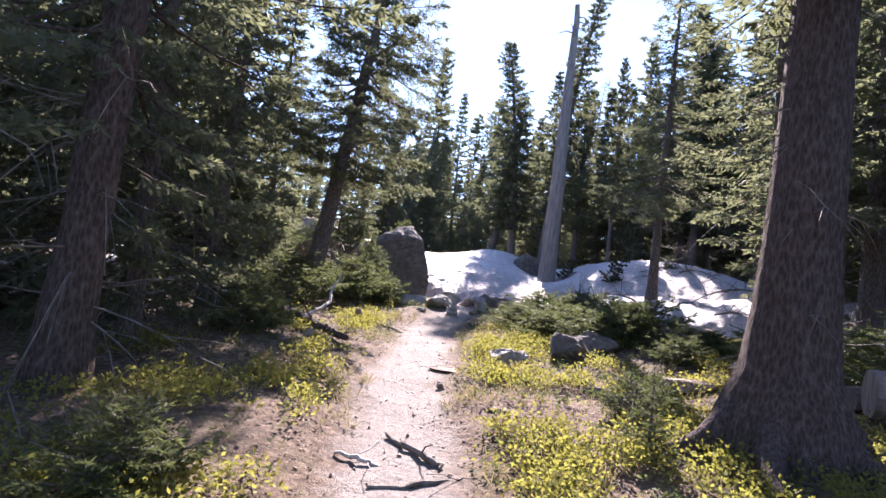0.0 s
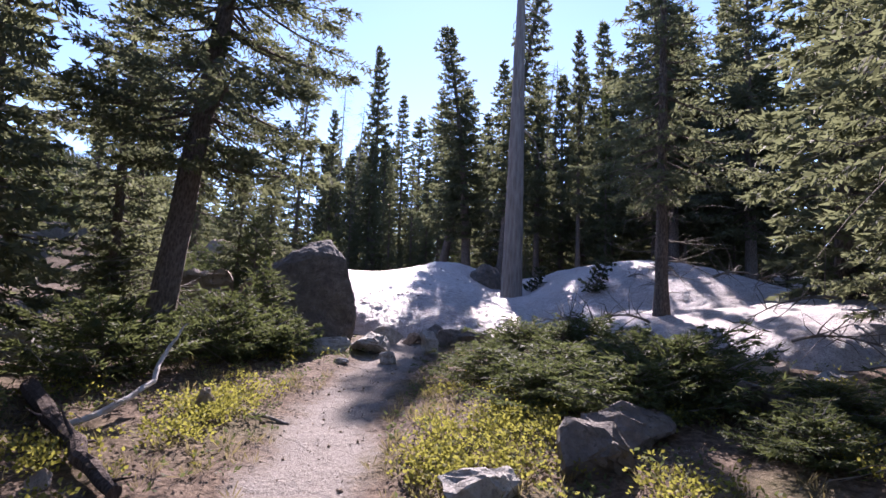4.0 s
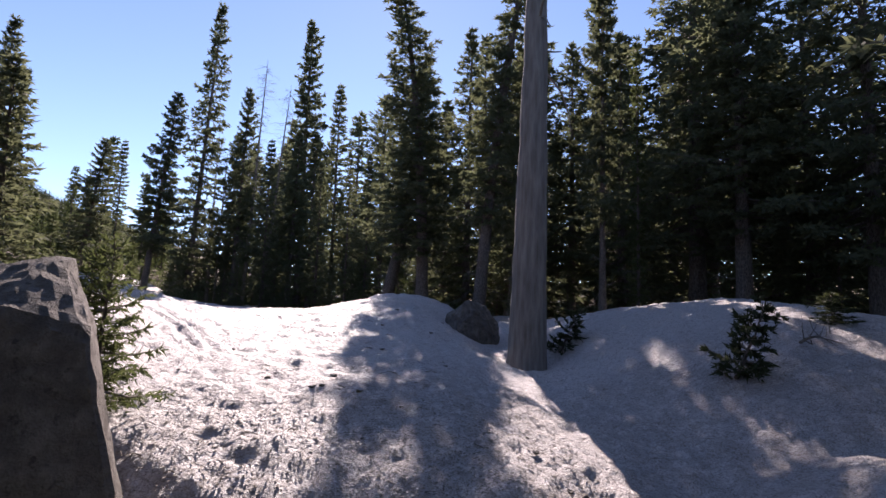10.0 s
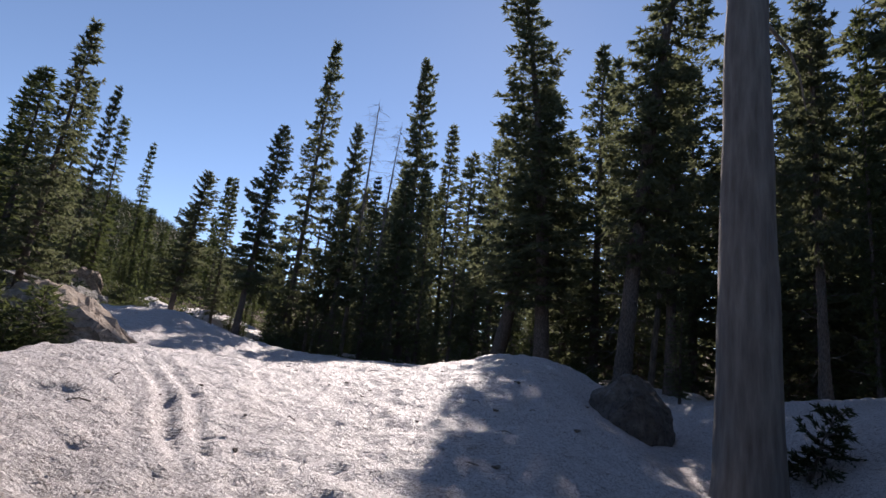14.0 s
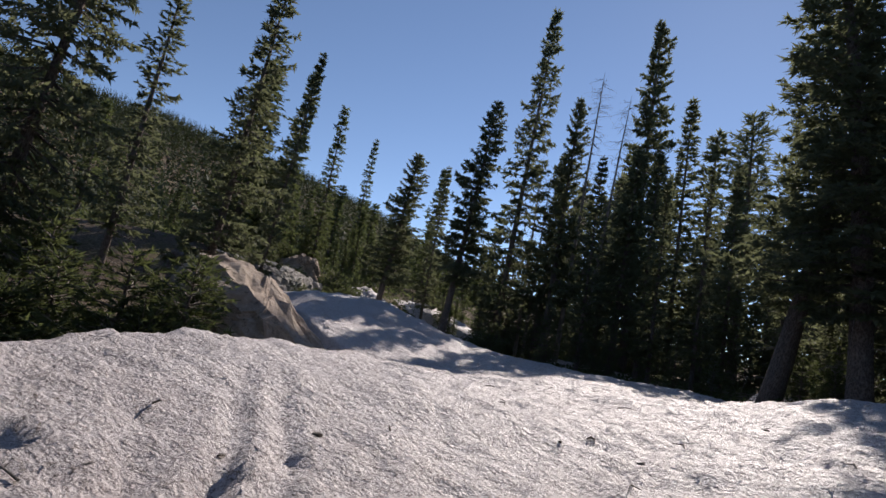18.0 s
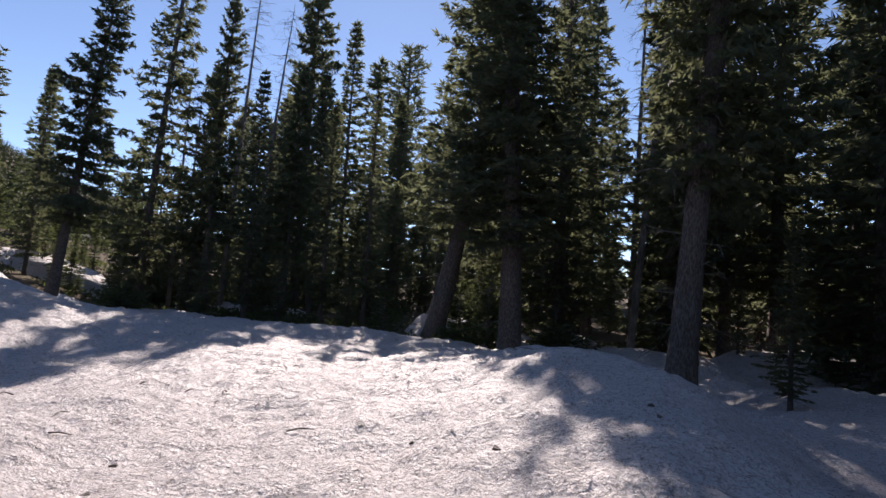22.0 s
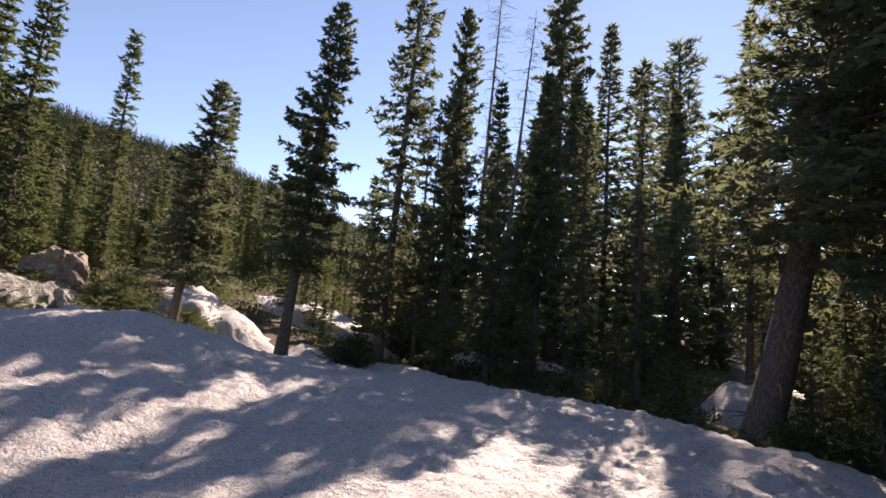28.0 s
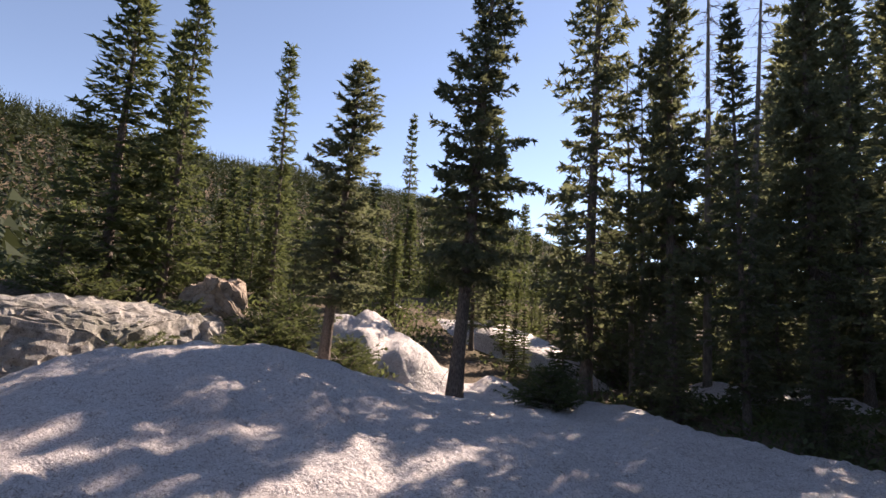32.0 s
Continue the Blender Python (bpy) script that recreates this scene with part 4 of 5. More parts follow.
fir_a = young_fir("young green fir growing beside a boulder", 1.6, 51, M_NEEDLE_Y, 0.75, 62)
fir_b = young_fir("low spreading fir shrub with bright shoots", 0.8, 52, M_NEEDLE_Y, 0.95, 80, droop=-0.1, shape=0.5)
fir_c = young_fir("small dark fir sapling poking out of the snow", 0.9, 53, M_NEEDLE_FAR, 0.40, 40, gaps=0.3, wide=0.36)
fir_d = young_fir("low dark fir shrub in the shade among rocks", 0.8, 54, M_NEEDLE_Y, 0.95, 90, droop=-0.05, shape=0.5)
first = {}
for kind, x, y, k, w, turn, lean in [
    ("a", -1.95, 13.7, 0.8, 1.05, 0, 0), ("a", -2.75, 13.0, 0.42, 1.05, 60, 5), ("a", -3.9, 12.3, 0.5, 1.2, 120, 0), ("a", -2.1, 13.9, 0.95, 0.6, 80, 2), ("a", -1.62, 17.45, 0.95, 0.7, 200, 3), ("a", -1.78, 17.55, 0.88, 0.7, 75, 2),
    ("a", -3.3, 13.6, 0.55, 0.9, 30, 0), ("a", -4.9, 10.4, 0.9, 1.2, 150, 0), ("a", -3.3, 17.8, 1.5, 1.3, 250, 0), ("a", -5.1, 15.0, 1.1, 1.2, 10, 0),
    ("b", -2.2, 12.4, 1.1, 1.1, 0, 0), ("b", -3.2, 11.0, 1.1, 1.1, 90, 0), ("b", -2.75, 7.5, 0.85, 0.8, 70, 0),
    ("b", -1.6, 13.3, 0.8, 0.8, 10, 0),
    ("b", 1.6, 11.7, 0.6, 0.9, 15, 0), ("b", 2.4, 11.0, 0.65, 1.2, 75, 0), ("b", 3.1, 10.3, 0.75, 1.2, 135, 0), ("b", 2.2, 12.6, 0.8, 1.0, 195, 0),
    ("b", 3.2, 12.4, 0.75, 1.1, 255, 0), ("a", 2.7, 12.0, 0.45, 0.9, 40, 0), ("a", 3.5, 11.3, 0.35, 0.9, 80, 0),
    ("b", 2.0, 5.6, 0.5, 0.5, 160, 0), ("a", 1.75, 4.5, 0.42, 0.35, 0, 0), ("b", 5.3, 6.0, 1.1, 1.1, 220, 0),
    ("c", 5.18, 18.1, 1.15, 0.9, 0, 26), ("c", 4.42, 21.7, 0.95, 0.85, 120, 24), ("c", 7.4, 18.9, 0.5, 0.8, 50, 0), ("c", 1.3, 15.05, 0.25, 0.4, 50, 0), ("b", -5.6, 23.4, 1.2, 1.2, 40, 0),
    ("b", -6.9, 22.6, 1.3, 1.3, 100, 0), ("b", -6.4, 20.6, 1.4, 1.3, 160, 0), ("b", -7.8, 20.2, 1.5, 1.4, 200, 0), ("a", -8.0, 23.4, 1.2, 1.4, 0, 0),
    ("a", -6.5, 22.9, 0.95, 1.1, 20, 0), ("a", -5.9, 23.3, 1.05, 1.2, 70, 0), ("a", -5.35, 23.7, 1.05, 1.1, 110, 0), ("a", -5.7, 24.1, 1.05, 1.1, 30, 0), ("b", -4.1, 25.2, 0.7, 0.4, 0, 0),
    ("a", -7.4, 23.3, 1.2, 1.2, 160, 0), ("a", -6.9, 21.9, 1.0, 1.2, 210, 0),
    ("b", -11.6, 33.6, 0.9, 0.9, 50, 0), ("b", -12.9, 35.0, 0.8, 1.0, 10, 0), ("a", -14.6, 33.2, 0.9, 1.2, 0, 0), ("a", -15.2, 36.2, 1.0, 1.2, 50, 0), ("b", -11.7, 36.2, 1.1, 1.1, 30, 0),
    ("b", -12.4, 37.2, 1.3, 1.3, 0, 0), ("b", -10.6, 37.5, 1.0, 1.0, 80, 0), ("a", -11.3, 36.6, 0.6, 0.8, 20, 0),
    ("a", 3.0, 36.0, 1.3, 1.1, 30, 0), ("b", 2.6, 35.0, 1.0, 0.9, 10, 0), ("a", 3.6, 35.2, 1.6, 1.3, 60, 0), ("b", -7.0, 39.8, 0.6, 0.6, 30, 0), ("b", -6.6, 39.2, 0.9, 0.9, 60, 0), ("b", -11.0, 34.9, 0.7, 0.8, 0, 0), ("b", -13.9, 33.4, 1.0, 1.1, 0, 0),
    ("d", 3.3, 9.7, 0.9, 1.0, 0, 0), ("d", 2.7, 9.4, 0.7, 0.9, 50, 0), ("d", 5.5, 8.4, 0.6, 1.0, 160, 0), ("d", 4.3, 9.0, 0.45, 0.8, 230, 0), ("d", 1.9, 10.2, 0.6, 0.8, 290, 0), ("d", 5.6, 7.3, 0.8, 0.9, 20, 0),
    ("d", 3.5, 8.1, 0.45, 0.6, 75, 0), ("b", -1.75, 3.1, 0.6, 0.55, 0, 0),
    ("b", 2.9, 35.4, 1.0, 1.0, 0, 0), ("a", 3.4, 34.6, 1.3, 1.0, 90, 0), ("b", 4.9, 33.9, 0.9, 1.0, 70, 0), ("a", 1.1, 38.3, 1.0, 1.0, 10, 0),
]:
    ob = {"a": fir_a, "b": fir_b, "c": fir_c, "d": fir_d}[kind]
    stand(ob, x, y, k, turn, (0, lean), w, kind not in first, 0.05)
    first[kind] = 1


# ---- rocks ----
def hull_mesh(name, points, mat, cuts=3, rough=0.03, grain=2.5, seed=0):
    """A craggy stone: the hull of some points, cut finer and roughened."""
    bm = bmesh.new()
    for p in points:
        bm.verts.new(p)
    got = bmesh.ops.convex_hull(bm, input=bm.verts[:])
    bmesh.ops.delete(bm, geom=[g for g in set(got["geom_interior"] + got["geom_unused"]) if isinstance(g, bmesh.types.BMVert) and g.is_valid], context="VERTS")
    bmesh.ops.bevel(bm, geom=bm.edges[:], offset=rough * 1.2, segments=1, affect="EDGES", clamp_overlap=True)
    bmesh.ops.triangulate(bm, faces=bm.faces[:])
    if cuts:
        bmesh.ops.subdivide_edges(bm, edges=[e for e in bm.edges if e.calc_length() > rough * 2.5], cuts=cuts, use_grid_fill=True)
        bmesh.ops.triangulate(bm, faces=bm.faces[:])
    bm.normal_update()
    off = Vector((seed * 3.7, seed * 1.9, seed * 5.3))
    moves = []
    for vtx in bm.verts:
        p = vtx.co * grain + off
        n = 1.2 * noise.noise(p) + 0.9 * noise.noise(p * 2.3) - 1.0 * abs(noise.noise(p * 4.3)) + 0.45 * noise.noise(p * 9.1)
        moves.append(vtx.normal * (n * rough))
    for vtx, mv in zip(bm.verts, moves):
        vtx.co += mv
    me = bpy.data.meshes.new(name)
    bm.to_mesh(me)
    bm.free()
    me.materials.append(mat)
    return me


def stone_mesh(size, seed, mat, corners=13, cuts=2, rough=0.10):
    rs = random.Random(seed)
    pts = []
    for _ in range(corners):
        d = Vector((rs.gauss(0, 1), rs.gauss(0, 1), rs.gauss(0, 1))).normalized()
        m_ = max(abs(d.x), abs(d.y), abs(d.z))
        d = d * (0.55 + 0.45 / m_) * rs.uniform(0.8, 1.05)
        pts.append((d.x * size[0] / 2, d.y * size[1] / 2, d.z * size[2] / 2))
    return hull_mesh("stone", pts, mat, cuts, rough * min(size), max(2.2 / max(size), 2.0), seed)


def rock(x, y, size, seed, mat=None, turn=0.0, lean=(0, 0), sink=0.3, label="plain grey granite rock", name="rock", group="", on=None, **kw):
    ob = new(name, stone_mesh(size, seed, mat or M_ROCK, **kw))
    z = surface_z(x, y) if on is None else on
    ob.matrix_basis = pose(x, y, z + size[2] * (0.5 - sink), lean[0], lean[1], turn)
    return tagged(ob, label, "rock", group)


B = [(-0.80, 15.28, 2.30), (-0.56, 15.20, 1.40), (-0.55, 15.20, 1.0), (-0.66, 15.22, 0.5), (-1.24, 15.95, 2.74), (-1.60, 15.90, 2.64), (-1.27, 15.30, 2.40), (-1.30, 16.6, 2.3), (-1.05, 16.9, 0.6), (-2.02, 15.60, 2.38),
     (-2.75, 15.45, 1.95), (-3.2, 15.6, 1.35), (-3.2, 15.45, 0.5), (-2.2, 15.16, 0.5), (-1.05, 15.12, 0.5), (-3.1, 17.0, 1.2), (-2.3, 17.0, 1.9), (-3.1, 17.2, 0.5), (-1.2, 17.2, 0.5), (-1.9, 15.2, 1.5)]
# the shaded front's darkness is in the stone colour of the whole boulder
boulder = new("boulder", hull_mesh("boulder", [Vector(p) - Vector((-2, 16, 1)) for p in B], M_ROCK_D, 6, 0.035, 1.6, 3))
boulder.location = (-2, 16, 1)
tagged(boulder, "huge granite boulder darkened for shade, with a flat face and slanted top", "boulder")
for x, y, s, seed, mat, turn, lean, sink, label in [
    (-1.0, 13.85, (1.05, 0.6, 0.42), 61, M_ROCK, 10, (0, 0), 0.3, "long low granite rock at the end of the path"),
    (-0.22, 14.12, (0.9, 0.75, 0.5), 62, M_ROCK, 40, (0, 0), 0.35, "lumpy granite rock at the end of the path"),
    (0.02, 14.95, (1.0, 0.8, 0.55), 63, M_ROCK, -20, (0, 6), 0.35, "angular granite rock at the edge of the snow"),
    (0.58, 15.2, (0.6, 0.5, 0.45), 64, M_ROCK_W, 15, (6, 0), 0.35, "pale flat-topped granite rock"),
    (0.85, 14.2, (0.42, 0.5, 0.72), 65, M_ROCK, 25, (0, 10), 0.3, "upright pointed granite stone"),
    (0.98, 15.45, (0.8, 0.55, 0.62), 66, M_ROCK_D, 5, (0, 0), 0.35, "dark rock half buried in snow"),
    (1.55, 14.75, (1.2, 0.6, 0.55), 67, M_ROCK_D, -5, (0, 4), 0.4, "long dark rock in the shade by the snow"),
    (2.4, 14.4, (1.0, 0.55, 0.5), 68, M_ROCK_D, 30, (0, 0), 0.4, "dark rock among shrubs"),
    (0.16, 13.3, (0.42, 0.36, 0.30), 69, M_ROCK, 60, (0, 0), 0.3, "pale rough stone lying on the path"),
    (-0.58, 13.05, (0.28, 0.2, 0.12), 70, M_ROCK, 20, (0, 0), 0.3, "small grey stone on the path"),
    (0.62, 13.6, (0.2, 0.16, 0.12), 71, M_ROCK, 20, (0, 0), 0.3, "small grey stone on the path"),
    (0.98, 8.05, (0.62, 0.42, 0.36), 72, M_ROCK, 15, (0, 0), 0.3, "grey granite stone among low shrubs"),
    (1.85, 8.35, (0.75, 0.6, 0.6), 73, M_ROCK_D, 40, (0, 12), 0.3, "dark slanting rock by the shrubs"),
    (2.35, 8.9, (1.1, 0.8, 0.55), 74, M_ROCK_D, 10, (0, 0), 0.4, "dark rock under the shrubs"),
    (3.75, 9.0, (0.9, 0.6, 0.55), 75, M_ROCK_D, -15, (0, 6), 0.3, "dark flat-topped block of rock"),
    (3.1, 6.75, (1.0, 0.5, 0.22), 76, M_ROCK_W, 0, (0, 3), 0.3, "flat pale rock slab near the stout spruce"),
    (0.05, 7.32, (0.52, 0.34, 0.14), 77, M_ROCK_W, -10, (0, 0), 0.4, "flat pale stone set in the path"),
    (0.03, 6.42, (0.15, 0.13, 0.12), 78, M_ROCK_D, 10, (0, 0), 0.3, "small dark stone on the path"),
    (1.05, 7.0, (0.18, 0.14, 0.1), 79, M_ROCK_W, 10, (0, 0), 0.3, "small pale stone among grass"),
    (1.86, 6.6, (0.34, 0.24, 0.2), 80, M_ROCK_D, 10, (0, 0), 0.4, "dark stone among low shrubs"),
    (-1.55, 9.8, (0.26, 0.2, 0.36), 81, M_ROCK_W, 10, (0, 20), 0.25, "small pointed pale stone"),
    (-1.95, 7.95, (0.2, 0.16, 0.2), 82, M_ROCK_W, 10, (0, 0), 0.25, "small white stone in the moss"),
    (-4.3, 11.4, (0.9, 0.6, 0.4), 83, M_ROCK, 10, (0, 0), 0.2, "grey rock under the firs"),
    (-4.4, 11.3, (0.7, 0.5, 0.3), 84, M_ROCK, -30, (0, 0), -0.6, "grey rock resting on another"),
    (-4.1, 9.9, (0.8, 0.6, 0.45), 85, M_ROCK_D, 30, (0, 0), 0.3, "dark rock beside dead wood"),
    (0.62, 5.6, (0.3, 0.2, 0.08), 87, M_ROCK_W, 0, (0, 0), 0.4, "flat pale stone beside the path"),
    (5.0, 10.75, (0.75, 0.5, 0.42), 102, M_ROCK_W, 40, (0, 5), 0.3, "pale angular rock at the foot of the snow bank"),
    (5.35, 10.2, (0.55, 0.4, 0.3), 103, M_ROCK, 100, (0, 0), 0.3, "grey rock at the foot of the snow bank"),
    (4.15, 9.75, (0.6, 0.45, 0.3), 104, M_ROCK_D, 20, (0, 0), 0.35, "dark rock among twigs and grass"),
    (4.75, 9.35, (0.4, 0.3, 0.22), 105, M_ROCK_D, 70, (0, 0), 0.35, "small dark rock among twigs and grass"),
    (5.9, 9.3, (0.8, 0.5, 0.4), 88, M_ROCK_W, 20, (0, 0), 0.3, "pale rock by the snow patch"),
    (4.6, 10.9, (0.7, 0.6, 0.5), 89, M_ROCK_D, 50, (0, 0), 0.3, "rock among dead branches"),
    (-6.3, 9.2, (1.1, 0.8, 0.6), 90, M_ROCK, 50, (0, 0), 0.3, "grey rock under the firs"),
    (-7.6, 11.6, (1.4, 1.0, 0.6), 91, M_ROCK_W, 20, (0, 0), 0.3, "pale sunlit rock under the firs"),
    (3.30, 23.65, (1.55, 1.0, 1.6), 92, M_ROCK_D, 38, (0, -3), 0.38, "rounded dark standing boulder in a snow hollow"),
    (-13.2, 36.1, (2.3, 1.7, 1.6), 93, M_ROCK_W, 30, (0, 0), 0.25, "pale blocky boulder on the slope"),
]:
    rock(x, y, s, seed, mat, turn, lean, sink, label, corners=15 if max(s) > 0.6 else 12, cuts=4 if max(s) > 1.2 else 3 if max(s) > 0.6 else 2, rough=0.05 if "standing" in label else 0.10)
for x, y, top, s, seed, mat, turn, lean, label in [
    (-3.75, 15.4, 2.12, (1.75, 1.4, 1.5), 86, M_ROCK_W, 5, (0, 0), "brownish flat-topped boulder behind young firs"),
    (-11.8, 34.9, 3.78, (1.5, 1.5, 1.2), 97, M_ROCK, 70, (-8, 3), "cracked granite ledge at the snow mound"),
    (-13.6, 31.0, 4.0, (2.2, 2.4, 1.6), 98, M_ROCK_D, 50, (0, 0), "shaded granite ledge above the snow"),
    (-12.6, 33.4, 4.08, (0.5, 0.4, 0.4), 99, M_ROCK_W, 20, (0, 0), "small broken stone on the granite ledge"),
    (-13.9, 34.9, 4.02, (0.8, 0.6, 0.6), 100, M_ROCK_W, 60, (0, 0), "small pale boulder on the granite ledge"),
    (-12.3, 35.3, 4.0, (0.6, 0.4, 0.5), 101, M_ROCK_W, 10, (0, 0), "small pale stone by the granite ledge"),
]:
    rock(x, y, s, seed, mat, turn, lean, 0.5, label, on=top - 0.47 * s[2], corners=16, cuts=6 if max(s) > 1.2 else 2, rough=0.09)
L = [(0.75, -2.0, 0.50), (0.95, -0.6, 0.60), (0.85, 0.9, 0.52), (0.55, 2.1, 0.42), (-0.2, 2.4, 0.46), (-1.1, 1.4, 0.72), (-1.2, -0.4, 0.80), (-0.9, -2.1, 0.66), (1.05, -1.9, -0.75), (1.25, -0.4, -0.7),
     (1.1, 1.2, -0.7), (0.6, 2.5, -0.6), (-1.2, 2.0, -0.7), (-1.3, -2.2, -0.7), (1.15, -0.5, 0.15)]
ledge = new("boulder", hull_mesh("boulder", L, M_ROCK, 8, 0.085, 2.2, 12))
ledge.matrix_basis = pose(-12.3, 33.25, 3.42, 0, 0, 8)
tagged(ledge, "long low lichen-spotted granite ledge above the snow", "boulder")
S = [(-1.7, 0.3, 1.35), (-1.2, -0.5, 1.25), (-0.9, 0.6, 1.2), (0.35, -0.6, 0.55), (1.85, 0.0, -0.55), (1.2, 0.7, -0.5), (0.9, -0.8, -0.5), (-2.0, -0.9, -0.4), (-2.2, 0.8, -0.4), (-2.1, 0.0, 0.8), (-0.2, 1.0, 0.3), (-0.6, -1.0, 0.4)]
slab = new("boulder", hull_mesh("boulder", S, M_ROCK_W, 6, 0.075, 2.0, 9))
slab.location = (-5.35, 25.3, 2.15)
tagged(slab, "warm grey boulder sloping down to the snow", "boulder")


# ---- dead wood ----
def log(name, label, points, radii, mat, sides=10, seed=0, stubs=4, ends=None, category="log"):
    rs = np.random.default_rng(seed)
    ob = tagged(new(name), label, category)
    base = Vector(points[0])
    ob.location = base
    pts = np.array(points, float) - np.array(base)
    t = np.linspace(0, 1, len(pts))
    tt = np.linspace(0, 1, max(8, len(pts) * 3))
    dense = np.stack([np.interp(tt, t, pts[:, i]) for i in range(3)], 1) + rs.normal(size=(len(tt), 3)) * 0.012
    rad = np.interp(tt, t, radii)
    v, f = tube(dense, rad, sides, 0.14, rs)
    caps = [list(range(sides))[::-1], list(range(len(v) - sides, len(v)))]
    part("wood", mesh_of("wood", v, [list(q) for q in f] + caps, mat, False), ob)
    if ends is not None:
        way = dense[0] - dense[1]
        way /= np.linalg.norm(way)
        cap_v, cap_f = tube([dense[0] + way * 0.004, dense[0] + way * 0.016], [rad[0] * 0.86, rad[0] * 0.8], sides)
        part("sawn_end", mesh_of("sawn_end", cap_v, [list(q) for q in cap_f] + [list(range(sides, 2 * sides)), list(range(sides))[::-1]], ends), ob, "pale sawn log end with growth rings")
    for _ in range(stubs):
        k = rs.integers(2, len(dense) - 1)
        w = rs.normal(size=3) * np.array([1, 1, 0.5]) + np.array([0, 0, 0.5])
        w /= np.linalg.norm(w)
        l = rs.uniform(0.1, 0.35)
        part("branch_stub", mesh_of("branch_stub", *tube([dense[k], dense[k] + w * l * 0.6, dense[k] + w * l + rs.normal(size=3) * 0.03], [rad[k] * 0.3, rad[k] * 0.2, 0.004], 5), mat), ob)
    return ob


def gz(x, y, up=0.0):
    return (x, y, float(ground_z(x, y)) + up)


M_WOOD_END, nt, b = material("sawn_wood", 0.8, 0.2)
w = nt.nodes.new("ShaderNodeTexWave")
w.wave_type, w.rings_direction = "RINGS", "X"
w.inputs["Scale"].default_value, w.inputs["Distortion"].default_value = 9, 2
nt.links.new(coords(nt), w.inputs["Vector"])
nt.links.new(ramp(nt, w.outputs["Fac"], [(0.2, (0.20, 0.13, 0.08)), (0.8, (0.36, 0.27, 0.18))]), b.inputs["Base Color"])
M_PALE = bark_material("bleached_wood", (0.20, 0.18, 0.16), (0.48, 0.45, 0.42), (0.66, 0.63, 0.60), 10, 2)

log("fallen_log", "fallen dark log with a broken end beside the path", [gz(-3.3, 9.9, 0.14), gz(-2.6, 9.1, 0.15), gz(-1.95, 8.4, 0.12), gz(-1.38, 7.72, 0.08)], [0.085, 0.075, 0.065, 0.045], M_BARK_R, seed=1, stubs=7)
log("dead_branch", "bleached crooked dead branch sticking out of the shrubs", [gz(-2.5, 8.9, 0.04), gz(-2.25, 9.4, 0.12), gz(-2.1, 9.9, 0.25), gz(-2.15, 10.3, 0.55), gz(-2.0, 10.45, 0.8)], [0.028, 0.032, 0.028, 0.02, 0.008], M_PALE, 7, 2, 5, category="branch")
log("fallen_log", "bleached barkless log end in bright sun", [(2.12, 2.78, 0.10), (2.8, 2.5, 0.14), (3.9, 2.0, 0.22)], [0.155, 0.165, 0.15], M_PALE, 12, 3, 2)
log("fallen_log", "weathered grey log lying behind the stout spruce", [gz(4.25, 5.5, 0.3), gz(5.4, 5.1, 0.32), gz(7.0, 4.6, 0.3)], [0.24, 0.25, 0.22], M_SNAG, 12, 4, 3)
log("fallen_log", "old log resting against the stump log", [gz(4.4, 6.0, 0.12), gz(5.6, 5.8, 0.14), gz(7.2, 5.6, 0.14)], [0.14, 0.15, 0.12], M_TWIG, 10, 5, 5)
log("cut_log", "short sawn log with a round pale end", [gz(3.62, 6.75, 0.15), gz(3.95, 6.85, 0.15), gz(4.3, 6.95, 0.15)], [0.155, 0.16, 0.155], M_BARK, 14, 6, 0, M_WOOD_END)
for pts, rad, mat, label in [
    ([gz(-0.40, 4.70, 0.03), gz(-0.18, 4.45, 0.035), gz(0.0, 4.24, 0.03), gz(0.08, 4.12, 0.01)], [0.018, 0.03, 0.03, 0.012], M_TWIG, "dark stick lying across the path"),
    ([gz(-0.72, 4.2, 0.02), gz(-0.55, 4.12, 0.03), gz(-0.38, 4.08, 0.015)], [0.012, 0.02, 0.012], M_PALE, "short pale stick on the path"),
    ([gz(-0.42, 3.7, 0.0), gz(-0.1, 3.78, 0.015), gz(0.15, 3.98, 0.01), gz(0.3, 4.05, -0.01)], [0.014, 0.02, 0.018, 0.01], M_TWIG, "bare root crossing the path"),
    ([gz(-0.05, 3.35, 0.0), gz(0.3, 3.5, 0.015), gz(0.62, 3.48, -0.01)], [0.012, 0.02, 0.01], M_TWIG, "bare root crossing the path"),
    ([gz(-1.3, 10.0, 0.02), gz(-1.0, 9.9, 0.03), gz(-0.75, 9.92, 0.02)], [0.01, 0.02, 0.014], M_TWIG, "grey stick beside a pointed stone"),
    ([gz(1.1, 10.0, 0.02), gz(1.4, 9.8, 0.03), gz(1.75, 9.75, 0.02)], [0.01, 0.018, 0.01], M_TWIG, "thin stick in dry grass"),
    ([gz(-2.9, 2.5, 0.03), gz(-2.5, 2.7, 0.06), gz(-2.0, 2.6, 0.03)], [0.01, 0.02, 0.01], M_PALE, "pale stick on shaded ground"),
]:
    log("stick", label, pts, rad, mat, 6, len(label) + int(10 * rad[1]), 2, category="stick")


